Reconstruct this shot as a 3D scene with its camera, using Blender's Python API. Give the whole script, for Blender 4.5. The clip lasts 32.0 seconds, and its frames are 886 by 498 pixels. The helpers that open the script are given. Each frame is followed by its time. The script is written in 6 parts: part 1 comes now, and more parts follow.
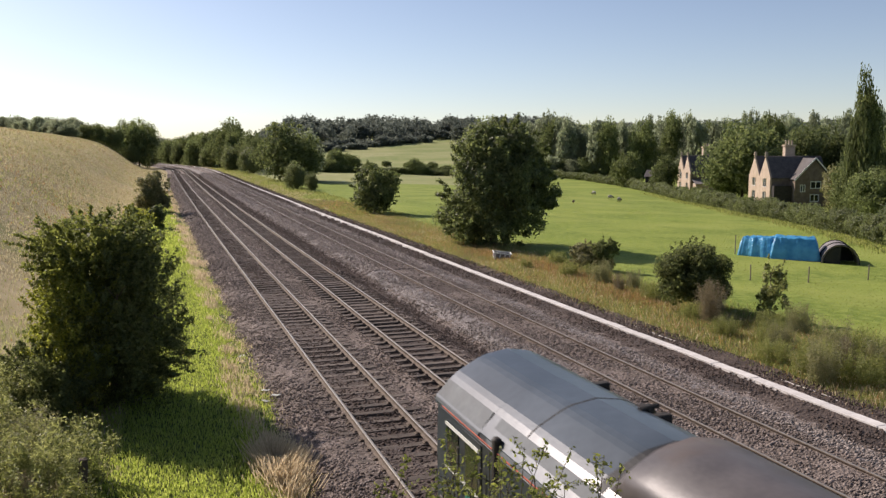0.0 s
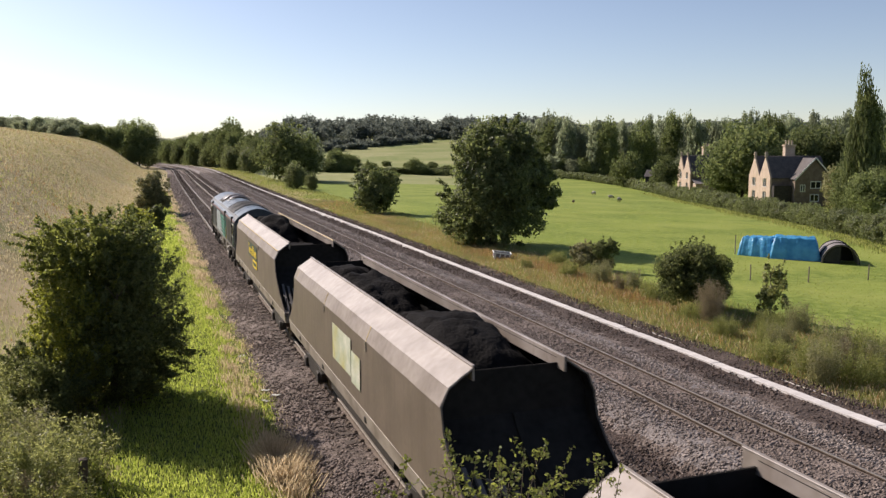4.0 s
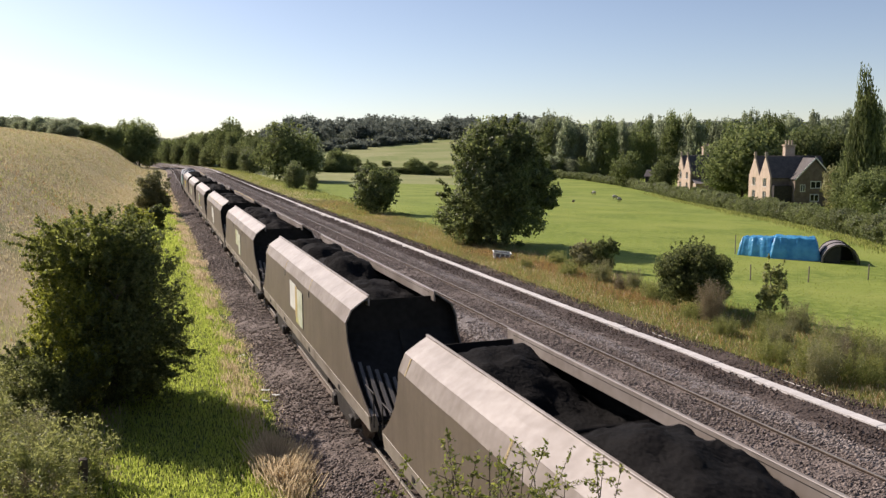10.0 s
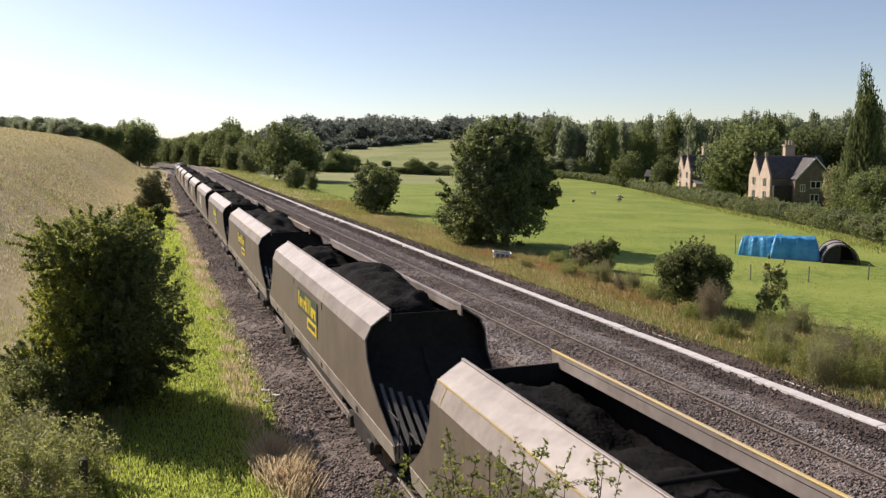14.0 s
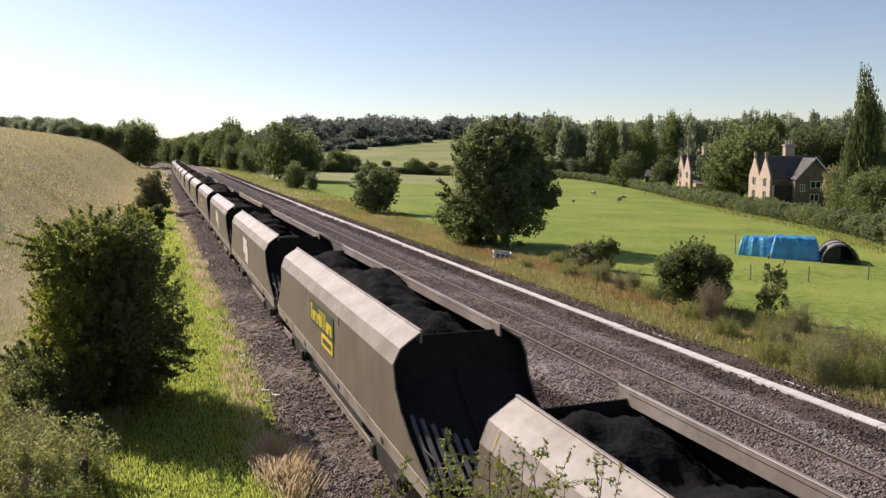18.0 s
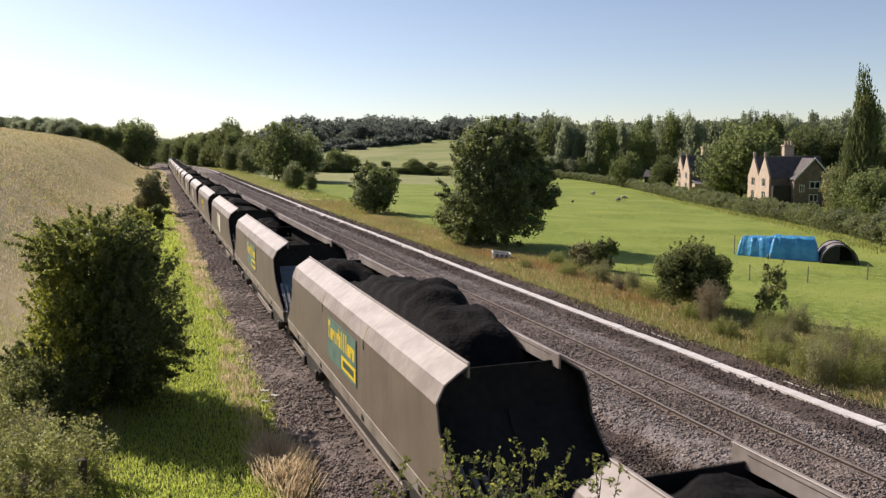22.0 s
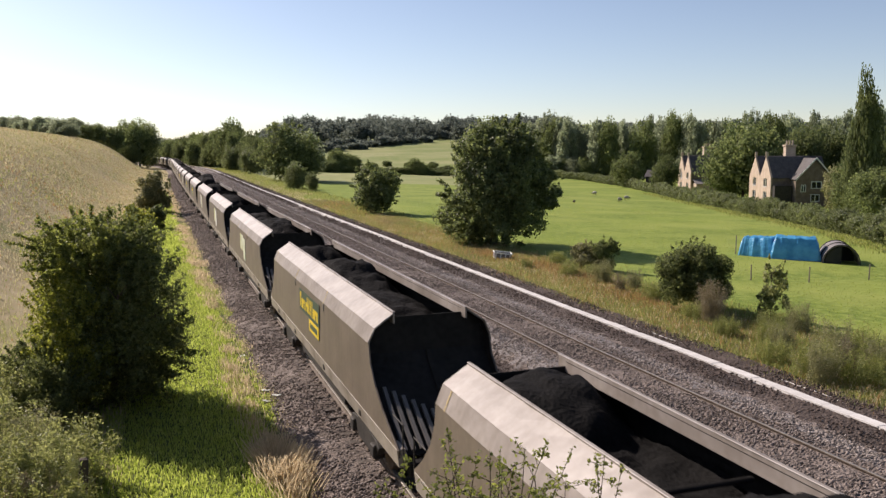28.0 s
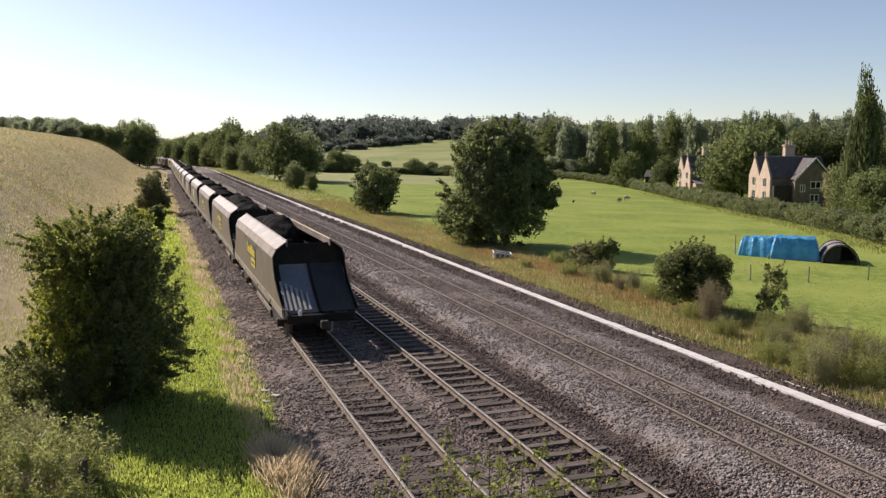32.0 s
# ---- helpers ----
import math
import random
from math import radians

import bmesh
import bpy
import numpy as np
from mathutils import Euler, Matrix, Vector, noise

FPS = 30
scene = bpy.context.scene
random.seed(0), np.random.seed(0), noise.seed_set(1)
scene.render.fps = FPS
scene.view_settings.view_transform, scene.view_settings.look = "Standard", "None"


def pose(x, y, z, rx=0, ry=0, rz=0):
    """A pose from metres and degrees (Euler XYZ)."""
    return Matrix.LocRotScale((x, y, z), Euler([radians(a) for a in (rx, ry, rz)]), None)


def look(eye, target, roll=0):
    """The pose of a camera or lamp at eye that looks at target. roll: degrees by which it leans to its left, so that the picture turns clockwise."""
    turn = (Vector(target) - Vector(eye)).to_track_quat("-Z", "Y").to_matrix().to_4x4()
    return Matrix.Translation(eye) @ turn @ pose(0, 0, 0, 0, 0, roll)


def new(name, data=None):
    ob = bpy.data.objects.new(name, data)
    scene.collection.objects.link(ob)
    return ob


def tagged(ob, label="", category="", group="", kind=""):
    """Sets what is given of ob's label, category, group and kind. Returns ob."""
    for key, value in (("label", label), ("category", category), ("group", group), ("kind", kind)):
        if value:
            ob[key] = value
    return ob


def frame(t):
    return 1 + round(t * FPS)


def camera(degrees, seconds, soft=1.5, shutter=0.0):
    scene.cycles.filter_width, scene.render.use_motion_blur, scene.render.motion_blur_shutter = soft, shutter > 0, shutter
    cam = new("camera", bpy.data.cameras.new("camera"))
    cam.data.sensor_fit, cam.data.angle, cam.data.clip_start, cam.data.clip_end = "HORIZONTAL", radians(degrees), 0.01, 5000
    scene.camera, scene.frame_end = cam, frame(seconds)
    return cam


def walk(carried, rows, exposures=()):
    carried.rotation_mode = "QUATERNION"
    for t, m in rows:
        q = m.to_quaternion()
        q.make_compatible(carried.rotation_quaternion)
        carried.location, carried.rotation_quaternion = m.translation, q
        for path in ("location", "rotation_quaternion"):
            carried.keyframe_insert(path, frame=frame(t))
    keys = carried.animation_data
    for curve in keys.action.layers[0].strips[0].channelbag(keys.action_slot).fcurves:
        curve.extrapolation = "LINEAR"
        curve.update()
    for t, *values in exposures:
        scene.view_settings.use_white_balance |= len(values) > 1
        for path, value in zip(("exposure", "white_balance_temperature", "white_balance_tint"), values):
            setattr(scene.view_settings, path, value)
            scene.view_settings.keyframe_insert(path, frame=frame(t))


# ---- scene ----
CLIP = 32.0
cam = camera(56.08, CLIP, soft=1.4, shutter=0.12)


def cam_pose(dpan=0.0, dtilt=0.0):
    return pose(-5.692, 0, 7.294, 90 - 6.952 + dtilt, 0, -19.366 + dpan) @ pose(0, 0, 0, 0, 0, -0.154)


walk(cam, [(0, cam_pose()), (20.5, cam_pose(0, -0.02)), (21.5, cam_pose(-0.03)), (23.5, cam_pose(-0.09)),
           (24.7, cam_pose(0)), (27.3, cam_pose(0)), (28.3, cam_pose(0.05)), (29.2, cam_pose(0)), (32.0, cam_pose(0))],
     exposures=[(0, 0.22, 6850, 19), (0.8, 0.20, 6850, 19), (2.0, 0.26, 6850, 19), (32, 0.30, 6850, 19)])

# ---- sky and sun: low, ahead and to the left of the line ----
SUN_ELEV, SUN_AZ = radians(36), radians(-31.7)
world = bpy.data.worlds.new("sky")
scene.world = world
world.use_nodes = True
wn = world.node_tree.nodes
sky = wn.new("ShaderNodeTexSky")
sky.sky_type, sky.sun_disc = "NISHITA", False
sky.sun_elevation, sky.sun_rotation = SUN_ELEV, SUN_AZ
sky.air_density, sky.dust_density, sky.ozone_density, sky.altitude = 0.85, 0.05, 2.0, 60
wn["Background"].inputs["Strength"].default_value = 0.085
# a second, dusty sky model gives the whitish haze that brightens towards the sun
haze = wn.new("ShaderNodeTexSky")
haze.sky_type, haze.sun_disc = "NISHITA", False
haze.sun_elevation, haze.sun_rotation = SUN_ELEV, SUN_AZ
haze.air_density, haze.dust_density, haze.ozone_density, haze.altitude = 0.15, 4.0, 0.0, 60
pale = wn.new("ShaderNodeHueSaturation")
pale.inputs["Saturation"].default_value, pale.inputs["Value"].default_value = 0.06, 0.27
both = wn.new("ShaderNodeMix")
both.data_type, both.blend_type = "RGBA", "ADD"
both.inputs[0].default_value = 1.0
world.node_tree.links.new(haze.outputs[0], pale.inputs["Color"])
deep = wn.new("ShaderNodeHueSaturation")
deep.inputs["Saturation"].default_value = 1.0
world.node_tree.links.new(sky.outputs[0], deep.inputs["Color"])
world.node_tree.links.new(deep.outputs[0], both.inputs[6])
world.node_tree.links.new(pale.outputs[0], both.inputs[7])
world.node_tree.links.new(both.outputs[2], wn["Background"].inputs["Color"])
sun = new("sun", bpy.data.lights.new("sun", "SUN"))
sun.data.energy, sun.data.angle, sun.data.color = 5.0, radians(0.53), (1.0, 0.94, 0.86)
TO_SUN = Vector((math.sin(SUN_AZ) * math.cos(SUN_ELEV), math.cos(SUN_AZ) * math.cos(SUN_ELEV), math.sin(SUN_ELEV)))
sun.matrix_world = look(TO_SUN * 100, (0, 0, 0))

# ---- materials ----


def links(m):
    return m.node_tree.nodes, m.node_tree.links.new, m.node_tree.nodes["Principled BSDF"]


def mat(name, c1, c2, scale=4.0, rough=0.8, bump=0.3, metal=0.0, fine=None, stain=None, island=False, obj=0.0, spec=0.3, dist=0.02, streak=None):
    """Two noise scales between c1 and c2, an optional stain colour in patches, fine bump."""
    m = bpy.data.materials.new(name)
    m.use_nodes = True
    n, ln, b = links(m)
    co = n.new("ShaderNodeTexCoord")
    t1, t2 = n.new("ShaderNodeTexNoise"), n.new("ShaderNodeTexNoise")
    t1.inputs["Scale"].default_value, t1.inputs["Detail"].default_value = scale, 6
    t2.inputs["Scale"].default_value, t2.inputs["Detail"].default_value = fine or scale * 9, 4
    for t in (t1, t2):
        ln(co.outputs["Object"], t.inputs["Vector"])
    mx = n.new("ShaderNodeMix")
    mx.data_type = "RGBA"
    mx.inputs[6].default_value, mx.inputs[7].default_value = (*c1, 1), (*c2, 1)
    ad = n.new("ShaderNodeMath")
    ad.operation = "MULTIPLY_ADD"
    ln(t1.outputs["Fac"], ad.inputs[0])
    ad.inputs[1].default_value = 1.6
    ln(t2.outputs["Fac"], ad.inputs[2])
    rg = n.new("ShaderNodeMapRange")
    rg.inputs["From Min"].default_value, rg.inputs["From Max"].default_value = 0.9, 1.7
    ln(ad.outputs[0], rg.inputs["Value"])
    ln(rg.outputs[0], mx.inputs[0])
    col = mx.outputs[2]
    if stain:
        t3 = n.new("ShaderNodeTexNoise")
        t3.inputs["Scale"].default_value, t3.inputs["Detail"].default_value = scale * 0.35, 5
        ln(co.outputs["Object"], t3.inputs["Vector"])
        r3 = n.new("ShaderNodeMapRange")
        r3.inputs["From Min"].default_value, r3.inputs["From Max"].default_value = 0.5, 0.68
        ln(t3.outputs["Fac"], r3.inputs["Value"])
        m3 = n.new("ShaderNodeMix")
        m3.data_type = "RGBA"
        ln(r3.outputs[0], m3.inputs[0])
        ln(col, m3.inputs[6])
        m3.inputs[7].default_value = (*stain, 1)
        col = m3.outputs[2]
    if streak:
        mp = n.new("ShaderNodeMapping")
        mp.inputs["Scale"].default_value = (2.0, 2.6, 0.35)
        ts = n.new("ShaderNodeTexNoise")
        ts.inputs["Scale"].default_value, ts.inputs["Detail"].default_value = 2.2, 7
        ln(co.outputs["Object"], mp.inputs["Vector"])
        ln(mp.outputs[0], ts.inputs["Vector"])
        rs = n.new("ShaderNodeMapRange")
        rs.inputs["From Min"].default_value, rs.inputs["From Max"].default_value, rs.inputs["To Max"].default_value = 0.46, 0.74, 0.42
        ln(ts.outputs["Fac"], rs.inputs["Value"])
        ms = n.new("ShaderNodeMix")
        ms.data_type = "RGBA"
        ln(rs.outputs[0], ms.inputs[0])
        ln(col, ms.inputs[6])
        ms.inputs[7].default_value = (*streak, 1)
        col = ms.outputs[2]
    if island or obj:
        src = n.new("ShaderNodeNewGeometry").outputs["Random Per Island"] if island else n.new("ShaderNodeObjectInfo").outputs["Random"]
        hv = n.new("ShaderNodeHueSaturation")
        vr = n.new("ShaderNodeMapRange")
        k = obj or 0.5
        vr.inputs["To Min"].default_value, vr.inputs["To Max"].default_value = 1 - k, 1 + k
        ln(src, vr.inputs["Value"])
        ln(vr.outputs[0], hv.inputs["Value"])
        ln(col, hv.inputs["Color"])
        col = hv.outputs[0]
    ln(col, b.inputs["Base Color"])
    b.inputs["Roughness"].default_value, b.inputs["Metallic"].default_value = rough, metal
    b.inputs["Specular IOR Level"].default_value = spec
    if bump:
        bp = n.new("ShaderNodeBump")
        bp.inputs["Strength"].default_value, bp.inputs["Distance"].default_value = bump, dist
        ln(t2.outputs["Fac"], bp.inputs["Height"])
        ln(bp.outputs[0], b.inputs["Normal"])
    return m


def leaf_mat(name, c1, c2, trans=0.35, obj=0.15, spec=0.35, rough=None):
    """Leaves: colour by leaf and by plant, light through the blade."""
    m = bpy.data.materials.new(name)
    m.use_nodes = True
    n, ln, b = links(m)
    geo, info = n.new("ShaderNodeNewGeometry"), n.new("ShaderNodeObjectInfo")
    mx = n.new("ShaderNodeMix")
    mx.data_type = "RGBA"
    mx.inputs[6].default_value, mx.inputs[7].default_value = (*c1, 1), (*c2, 1)
    ln(geo.outputs["Random Per Island"], mx.inputs[0])
    hv = n.new("ShaderNodeHueSaturation")
    vr = n.new("ShaderNodeMapRange")
    vr.inputs["To Min"].default_value, vr.inputs["To Max"].default_value = 1 - obj, 1 + obj
    ln(info.outputs["Random"], vr.inputs["Value"])
    ln(vr.outputs[0], hv.inputs["Value"])
    ln(mx.outputs[2], hv.inputs["Color"])
    ln(hv.outputs[0], b.inputs["Base Color"])
    b.inputs["Roughness"].default_value, b.inputs["Specular IOR Level"].default_value = rough or (0.55 if spec > 0.3 else 0.8), spec
    tr = n.new("ShaderNodeBsdfTranslucent")
    br = n.new("ShaderNodeHueSaturation")
    br.inputs["Value"].default_value, br.inputs["Saturation"].default_value = 2.0, 1.1
    ln(hv.outputs[0], br.inputs["Color"])
    ln(br.outputs[0], tr.inputs["Color"])
    sh = n.new("ShaderNodeMixShader")
    sh.inputs[0].default_value = trans
    ln(b.outputs[0], sh.inputs[1])
    ln(tr.outputs[0], sh.inputs[2])
    ln(sh.outputs[0], n["Material Output"].inputs["Surface"])
    return m


def plain(name, c, rough=0.6, metal=0.0, spec=0.4):
    return mat(name, [v * 0.85 for v in c], [min(1, v * 1.12) for v in c], 3.0, rough, 0.08, metal, spec=spec)


def field_mat(name, cols, scales, bump=0.6, stripes=0.0):
    """A meadow: three colours in patches at large, middle and blade scale."""
    m = bpy.data.materials.new(name)
    m.use_nodes = True
    n, ln, b = links(m)
    co = n.new("ShaderNodeTexCoord")
    ts = []
    for sc in scales:
        t = n.new("ShaderNodeTexNoise")
        t.inputs["Scale"].default_value, t.inputs["Detail"].default_value = sc, 5
        if stripes and sc == scales[0]:
            mp = n.new("ShaderNodeMapping")
            mp.inputs["Scale"].default_value = (1, stripes, 1)
            ln(co.outputs["Object"], mp.inputs["Vector"])
            ln(mp.outputs[0], t.inputs["Vector"])
        else:
            ln(co.outputs["Object"], t.inputs["Vector"])
        ts.append(t)
    col = None
    for t, c, (lo, hi) in zip(ts, cols[1:], ((0.42, 0.60), (0.46, 0.62), (0.42, 0.66))):
        r = n.new("ShaderNodeMapRange")
        r.inputs["From Min"].default_value, r.inputs["From Max"].default_value = lo, hi
        ln(t.outputs["Fac"], r.inputs["Value"])
        mx = n.new("ShaderNodeMix")
        mx.data_type = "RGBA"
        ln(r.outputs[0], mx.inputs[0])
        if col is None:
            mx.inputs[6].default_value = (*cols[0], 1)
        else:
            ln(col, mx.inputs[6])
        mx.inputs[7].default_value = (*c, 1)
        col = mx.outputs[2]
    ln(col, b.inputs["Base Color"])
    b.inputs["Roughness"].default_value, b.inputs["Specular IOR Level"].default_value = 0.9, 0.1
    bp = n.new("ShaderNodeBump")
    bp.inputs["Strength"].default_value, bp.inputs["Distance"].default_value = bump, 0.15
    ln(ts[-1].outputs["Fac"], bp.inputs["Height"])
    ln(bp.outputs[0], b.inputs["Normal"])
    return m


M_DRY = field_mat("dry_meadow", [(0.3850, 0.3135, 0.1815), (0.4730, 0.3795, 0.2365), (0.2475, 0.2475, 0.0935), (0.3300, 0.2695, 0.1375)], (0.030, 0.110, 0.80), 0.35, 2.0)
M_PASTURE = field_mat("green_pasture", [(0.180, 0.236, 0.042), (0.255, 0.290, 0.070), (0.132, 0.184, 0.034), (0.232, 0.280, 0.062)], (0.0525, 0.1365, 1.6800), 0.7, 1.8)
M_TURF = field_mat("turf_under_long_grass", [(0.075, 0.095, 0.028), (0.115, 0.130, 0.040), (0.060, 0.078, 0.024), (0.095, 0.112, 0.034)], (0.3, 1.2, 6.0), 0.5)
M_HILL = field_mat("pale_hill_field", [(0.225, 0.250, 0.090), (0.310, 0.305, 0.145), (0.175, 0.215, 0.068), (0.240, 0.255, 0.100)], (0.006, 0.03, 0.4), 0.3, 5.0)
M_BALLAST = mat("ballast", (0.082, 0.063, 0.052), (0.270, 0.220, 0.188), 1.2, 0.9, 1.0, fine=11, stain=(0.132, 0.101, 0.083), dist=0.12)
M_BDARK = mat("oily_ballast", (0.044, 0.031, 0.025), (0.130, 0.098, 0.080), 1.0, 0.9, 1.0, fine=11, stain=(0.0527, 0.0407, 0.0351), dist=0.12)
M_BLIGHT = mat("fresh_ballast", (0.1170, 0.1035, 0.0972), (0.2970, 0.2655, 0.2475), 1.2, 0.9, 1.0, fine=16, dist=0.08)
M_STONE = mat("ballast_stone", (0.102, 0.081, 0.069), (0.280, 0.230, 0.198), 5, 0.9, 0.2, island=True, obj=0.5)
M_SDARK = mat("oily_stone", (0.050, 0.036, 0.029), (0.132, 0.098, 0.080), 5, 0.9, 0.2, island=True)
M_SLIGHT = mat("fresh_stone", (0.158, 0.132, 0.114), (0.345, 0.295, 0.260), 5, 0.9, 0.2, island=True, obj=0.5)
M_SLEEPER = mat("sleeper_wood", (0.066, 0.053, 0.044), (0.155, 0.125, 0.102), 3, 0.9, 0.6, obj=0.3)
M_RAIL = mat("rail_rust", (0.095, 0.070, 0.052), (0.185, 0.148, 0.115), 6, 0.8, 0.3)
M_RAILTOP = mat("rail_head_steel", (0.25, 0.225, 0.19), (0.35, 0.32, 0.275), 8, 0.48, 0.05, metal=0.45)
M_CONC = mat("pale_concrete", (0.50, 0.47, 0.435), (0.66, 0.63, 0.59), 3, 0.85, 0.4, obj=0.06)
M_SIDE = mat("wagon_side_paint", (0.142, 0.115, 0.088), (0.186, 0.151, 0.116), 0.9, 0.55, 0.06, stain=(0.125, 0.10, 0.077), fine=9, obj=0.10, streak=(0.108, 0.082, 0.060))
M_CANOPY = mat("dusty_canopy_steel", (0.225, 0.190, 0.160), (0.360, 0.316, 0.276), 0.9, 0.5, 0.25, stain=(0.160, 0.132, 0.107), fine=6, obj=0.08, streak=(0.19, 0.155, 0.122))
M_SOLE = mat("dusty_underframe", (0.26, 0.225, 0.185), (0.37, 0.325, 0.27), 2.0, 0.6, 0.1, stain=(0.17, 0.14, 0.11))
# clean end sheets: sky reflection coloured into one half, shade into the other
M_END = mat("end_sheet_steel", (0.10, 0.115, 0.13), (0.165, 0.185, 0.205), 0.8, 0.35, 0.1, stain=(0.07, 0.078, 0.085))
M_ENDM = mat("sooty_end_sheet", (0.022, 0.023, 0.024), (0.045, 0.047, 0.05), 0.8, 0.6, 0.1, stain=(0.014, 0.014, 0.014))
# on the end ribs this pale tone stands for sun catching them
M_RIBC = plain("pale_rib", (0.30, 0.30, 0.29))
# near-black for coal and soot, with the canopy's shade mixed in
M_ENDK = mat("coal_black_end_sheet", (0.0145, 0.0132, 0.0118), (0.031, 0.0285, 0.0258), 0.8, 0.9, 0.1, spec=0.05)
M_RIB = plain("dusty_rib", (0.115, 0.105, 0.095))
M_LCHAM = mat("loco_cantrail_grey", (0.070, 0.082, 0.088), (0.120, 0.136, 0.142), 0.9, 0.6, 0.05, stain=(0.055, 0.060, 0.060))
M_LSOLE = mat("loco_dusty_underframe", (0.13, 0.118, 0.105), (0.24, 0.22, 0.195), 2.5, 0.6, 0.15, stain=(0.06, 0.052, 0.045))
M_LBAR = plain("grille_bar_grey", (0.030, 0.030, 0.029))
M_COAL = mat("coal", (0.005, 0.0048, 0.0046), (0.0145, 0.0135, 0.0127), 2.5, 0.9, 0.7, fine=14, dist=0.06, spec=0.08)
M_DARK = mat("grimy_black_steel", (0.02, 0.018, 0.016), (0.055, 0.048, 0.04), 4, 0.75, 0.2)
M_YELLOW = plain("yellow_vinyl", (0.75, 0.55, 0.03))
M_YEDGE = mat("worn_yellow_edge", (0.42, 0.36, 0.26), (0.60, 0.42, 0.10), 1.5, 0.6, 0.1)
M_DULLY = plain("grimy_warning_yellow", (0.42, 0.25, 0.045))
M_GREEN = plain("green_vinyl", (0.048, 0.078, 0.048))
M_WHITE = plain("white_vinyl", (0.70, 0.70, 0.64))
M_PALE = mat("faded_green_white_vinyl", (0.38, 0.45, 0.30), (0.70, 0.70, 0.58), 2.0, 0.6, 0.05, stain=(0.48, 0.44, 0.12))
M_TEAL = plain("teal_vinyl", (0.03, 0.24, 0.17))
M_FADED = mat("faded_teal_vinyl", (0.075, 0.16, 0.13), (0.15, 0.24, 0.19), 2.5, 0.6, 0.05, stain=(0.20, 0.20, 0.11))
M_LROOF = mat("loco_roof_grey", (0.050, 0.064, 0.074), (0.086, 0.104, 0.118), 0.7, 0.30, 0.10, stain=(0.034, 0.042, 0.047), spec=0.5)
M_LBLUE = mat("loco_dark_paint", (0.026, 0.034, 0.042), (0.052, 0.064, 0.076), 1.0, 0.45, 0.04, stain=(0.040, 0.040, 0.038))
M_LSILV = mat("loco_silver_louvre", (0.25, 0.285, 0.285), (0.36, 0.40, 0.40), 2.0, 0.45, 0.05)
M_RED = plain("red_stripe_paint", (0.50, 0.13, 0.085))
M_GLASS = plain("dark_window_glass", (0.012, 0.016, 0.018), 0.08, spec=0.7)
M_GRILLE = mat("radiator_grille", (0.02, 0.02, 0.02), (0.06, 0.058, 0.055), 5, 0.6, 0.2)
M_RUSTY = mat("exhaust_dome_paint", (0.072, 0.064, 0.062), (0.115, 0.102, 0.097), 2.0, 0.42, 0.1, stain=(0.11, 0.080, 0.060))
M_RAW = mat("bare_rusty_steel", (0.34, 0.22, 0.15), (0.46, 0.36, 0.29), 3.0, 0.45, 0.1)
M_BARK = mat("bark", (0.06, 0.045, 0.03), (0.14, 0.11, 0.08), 6, 0.9, 0.8)
M_BRICK = mat("warm_stone_wall", (0.38, 0.29, 0.215), (0.54, 0.43, 0.33), 1.2, 0.9, 0.3, fine=6)
# the same stone with its shade put into a darker colour
M_WALLSHADE = mat("dark_rubble_wall", (0.13, 0.10, 0.078), (0.23, 0.18, 0.14), 1.5, 0.95, 0.4, fine=5)
M_SLATE = mat("slate_roof", (0.062, 0.054, 0.051), (0.115, 0.100, 0.092), 1.5, 0.6, 0.4, fine=8)
M_TARP = mat("blue_tarpaulin", (0.03, 0.21, 0.43), (0.10, 0.40, 0.62), 1.0, 0.33, 0.6, fine=3, dist=0.12)
M_TENT = mat("black_shelter_cover", (0.012, 0.012, 0.011), (0.03, 0.028, 0.026), 2, 0.6, 0.3)
M_GREYT = mat("grey_shelter_cover", (0.16, 0.145, 0.14), (0.26, 0.235, 0.225), 2, 0.7, 0.3)
M_WOOD = mat("weathered_post", (0.17, 0.14, 0.10), (0.28, 0.24, 0.18), 5, 0.9, 0.4)
M_WOOL = mat("sheep_wool", (0.30, 0.28, 0.24), (0.44, 0.41, 0.35), 8, 0.95, 0.6)
M_TICK = plain("pale_strap", (0.34, 0.31, 0.26))
M_MID = leaf_mat("leaves_middle_distance", (0.082, 0.102, 0.042), (0.180, 0.204, 0.084), 0.38, 0.25, 0.15)
M_HEDGE = leaf_mat("leaves_hedge", (0.086, 0.106, 0.044), (0.178, 0.196, 0.084), 0.40)
# distance haze is mixed into the hill wood's paler, greyer leaf colour
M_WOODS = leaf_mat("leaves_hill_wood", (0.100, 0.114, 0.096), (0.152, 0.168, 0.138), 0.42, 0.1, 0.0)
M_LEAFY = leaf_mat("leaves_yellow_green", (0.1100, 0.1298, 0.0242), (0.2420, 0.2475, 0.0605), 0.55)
M_BUSH = leaf_mat("leaves_hawthorn", (0.070, 0.084, 0.034), (0.160, 0.178, 0.068), 0.50, 0.1, 0.28)
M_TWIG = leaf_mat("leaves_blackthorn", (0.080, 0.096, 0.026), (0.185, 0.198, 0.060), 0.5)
M_LEAFD = leaf_mat("leaves_dark", (0.068, 0.086, 0.034), (0.168, 0.190, 0.076), 0.48, 0.15, 0.42, 0.55)
M_LEAFG = leaf_mat("leaves_grey_green", (0.140, 0.142, 0.062), (0.262, 0.250, 0.128), 0.40)
# far trees: leaf colour lightened to carry the haze
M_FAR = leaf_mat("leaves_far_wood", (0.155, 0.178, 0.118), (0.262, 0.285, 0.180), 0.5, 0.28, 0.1)
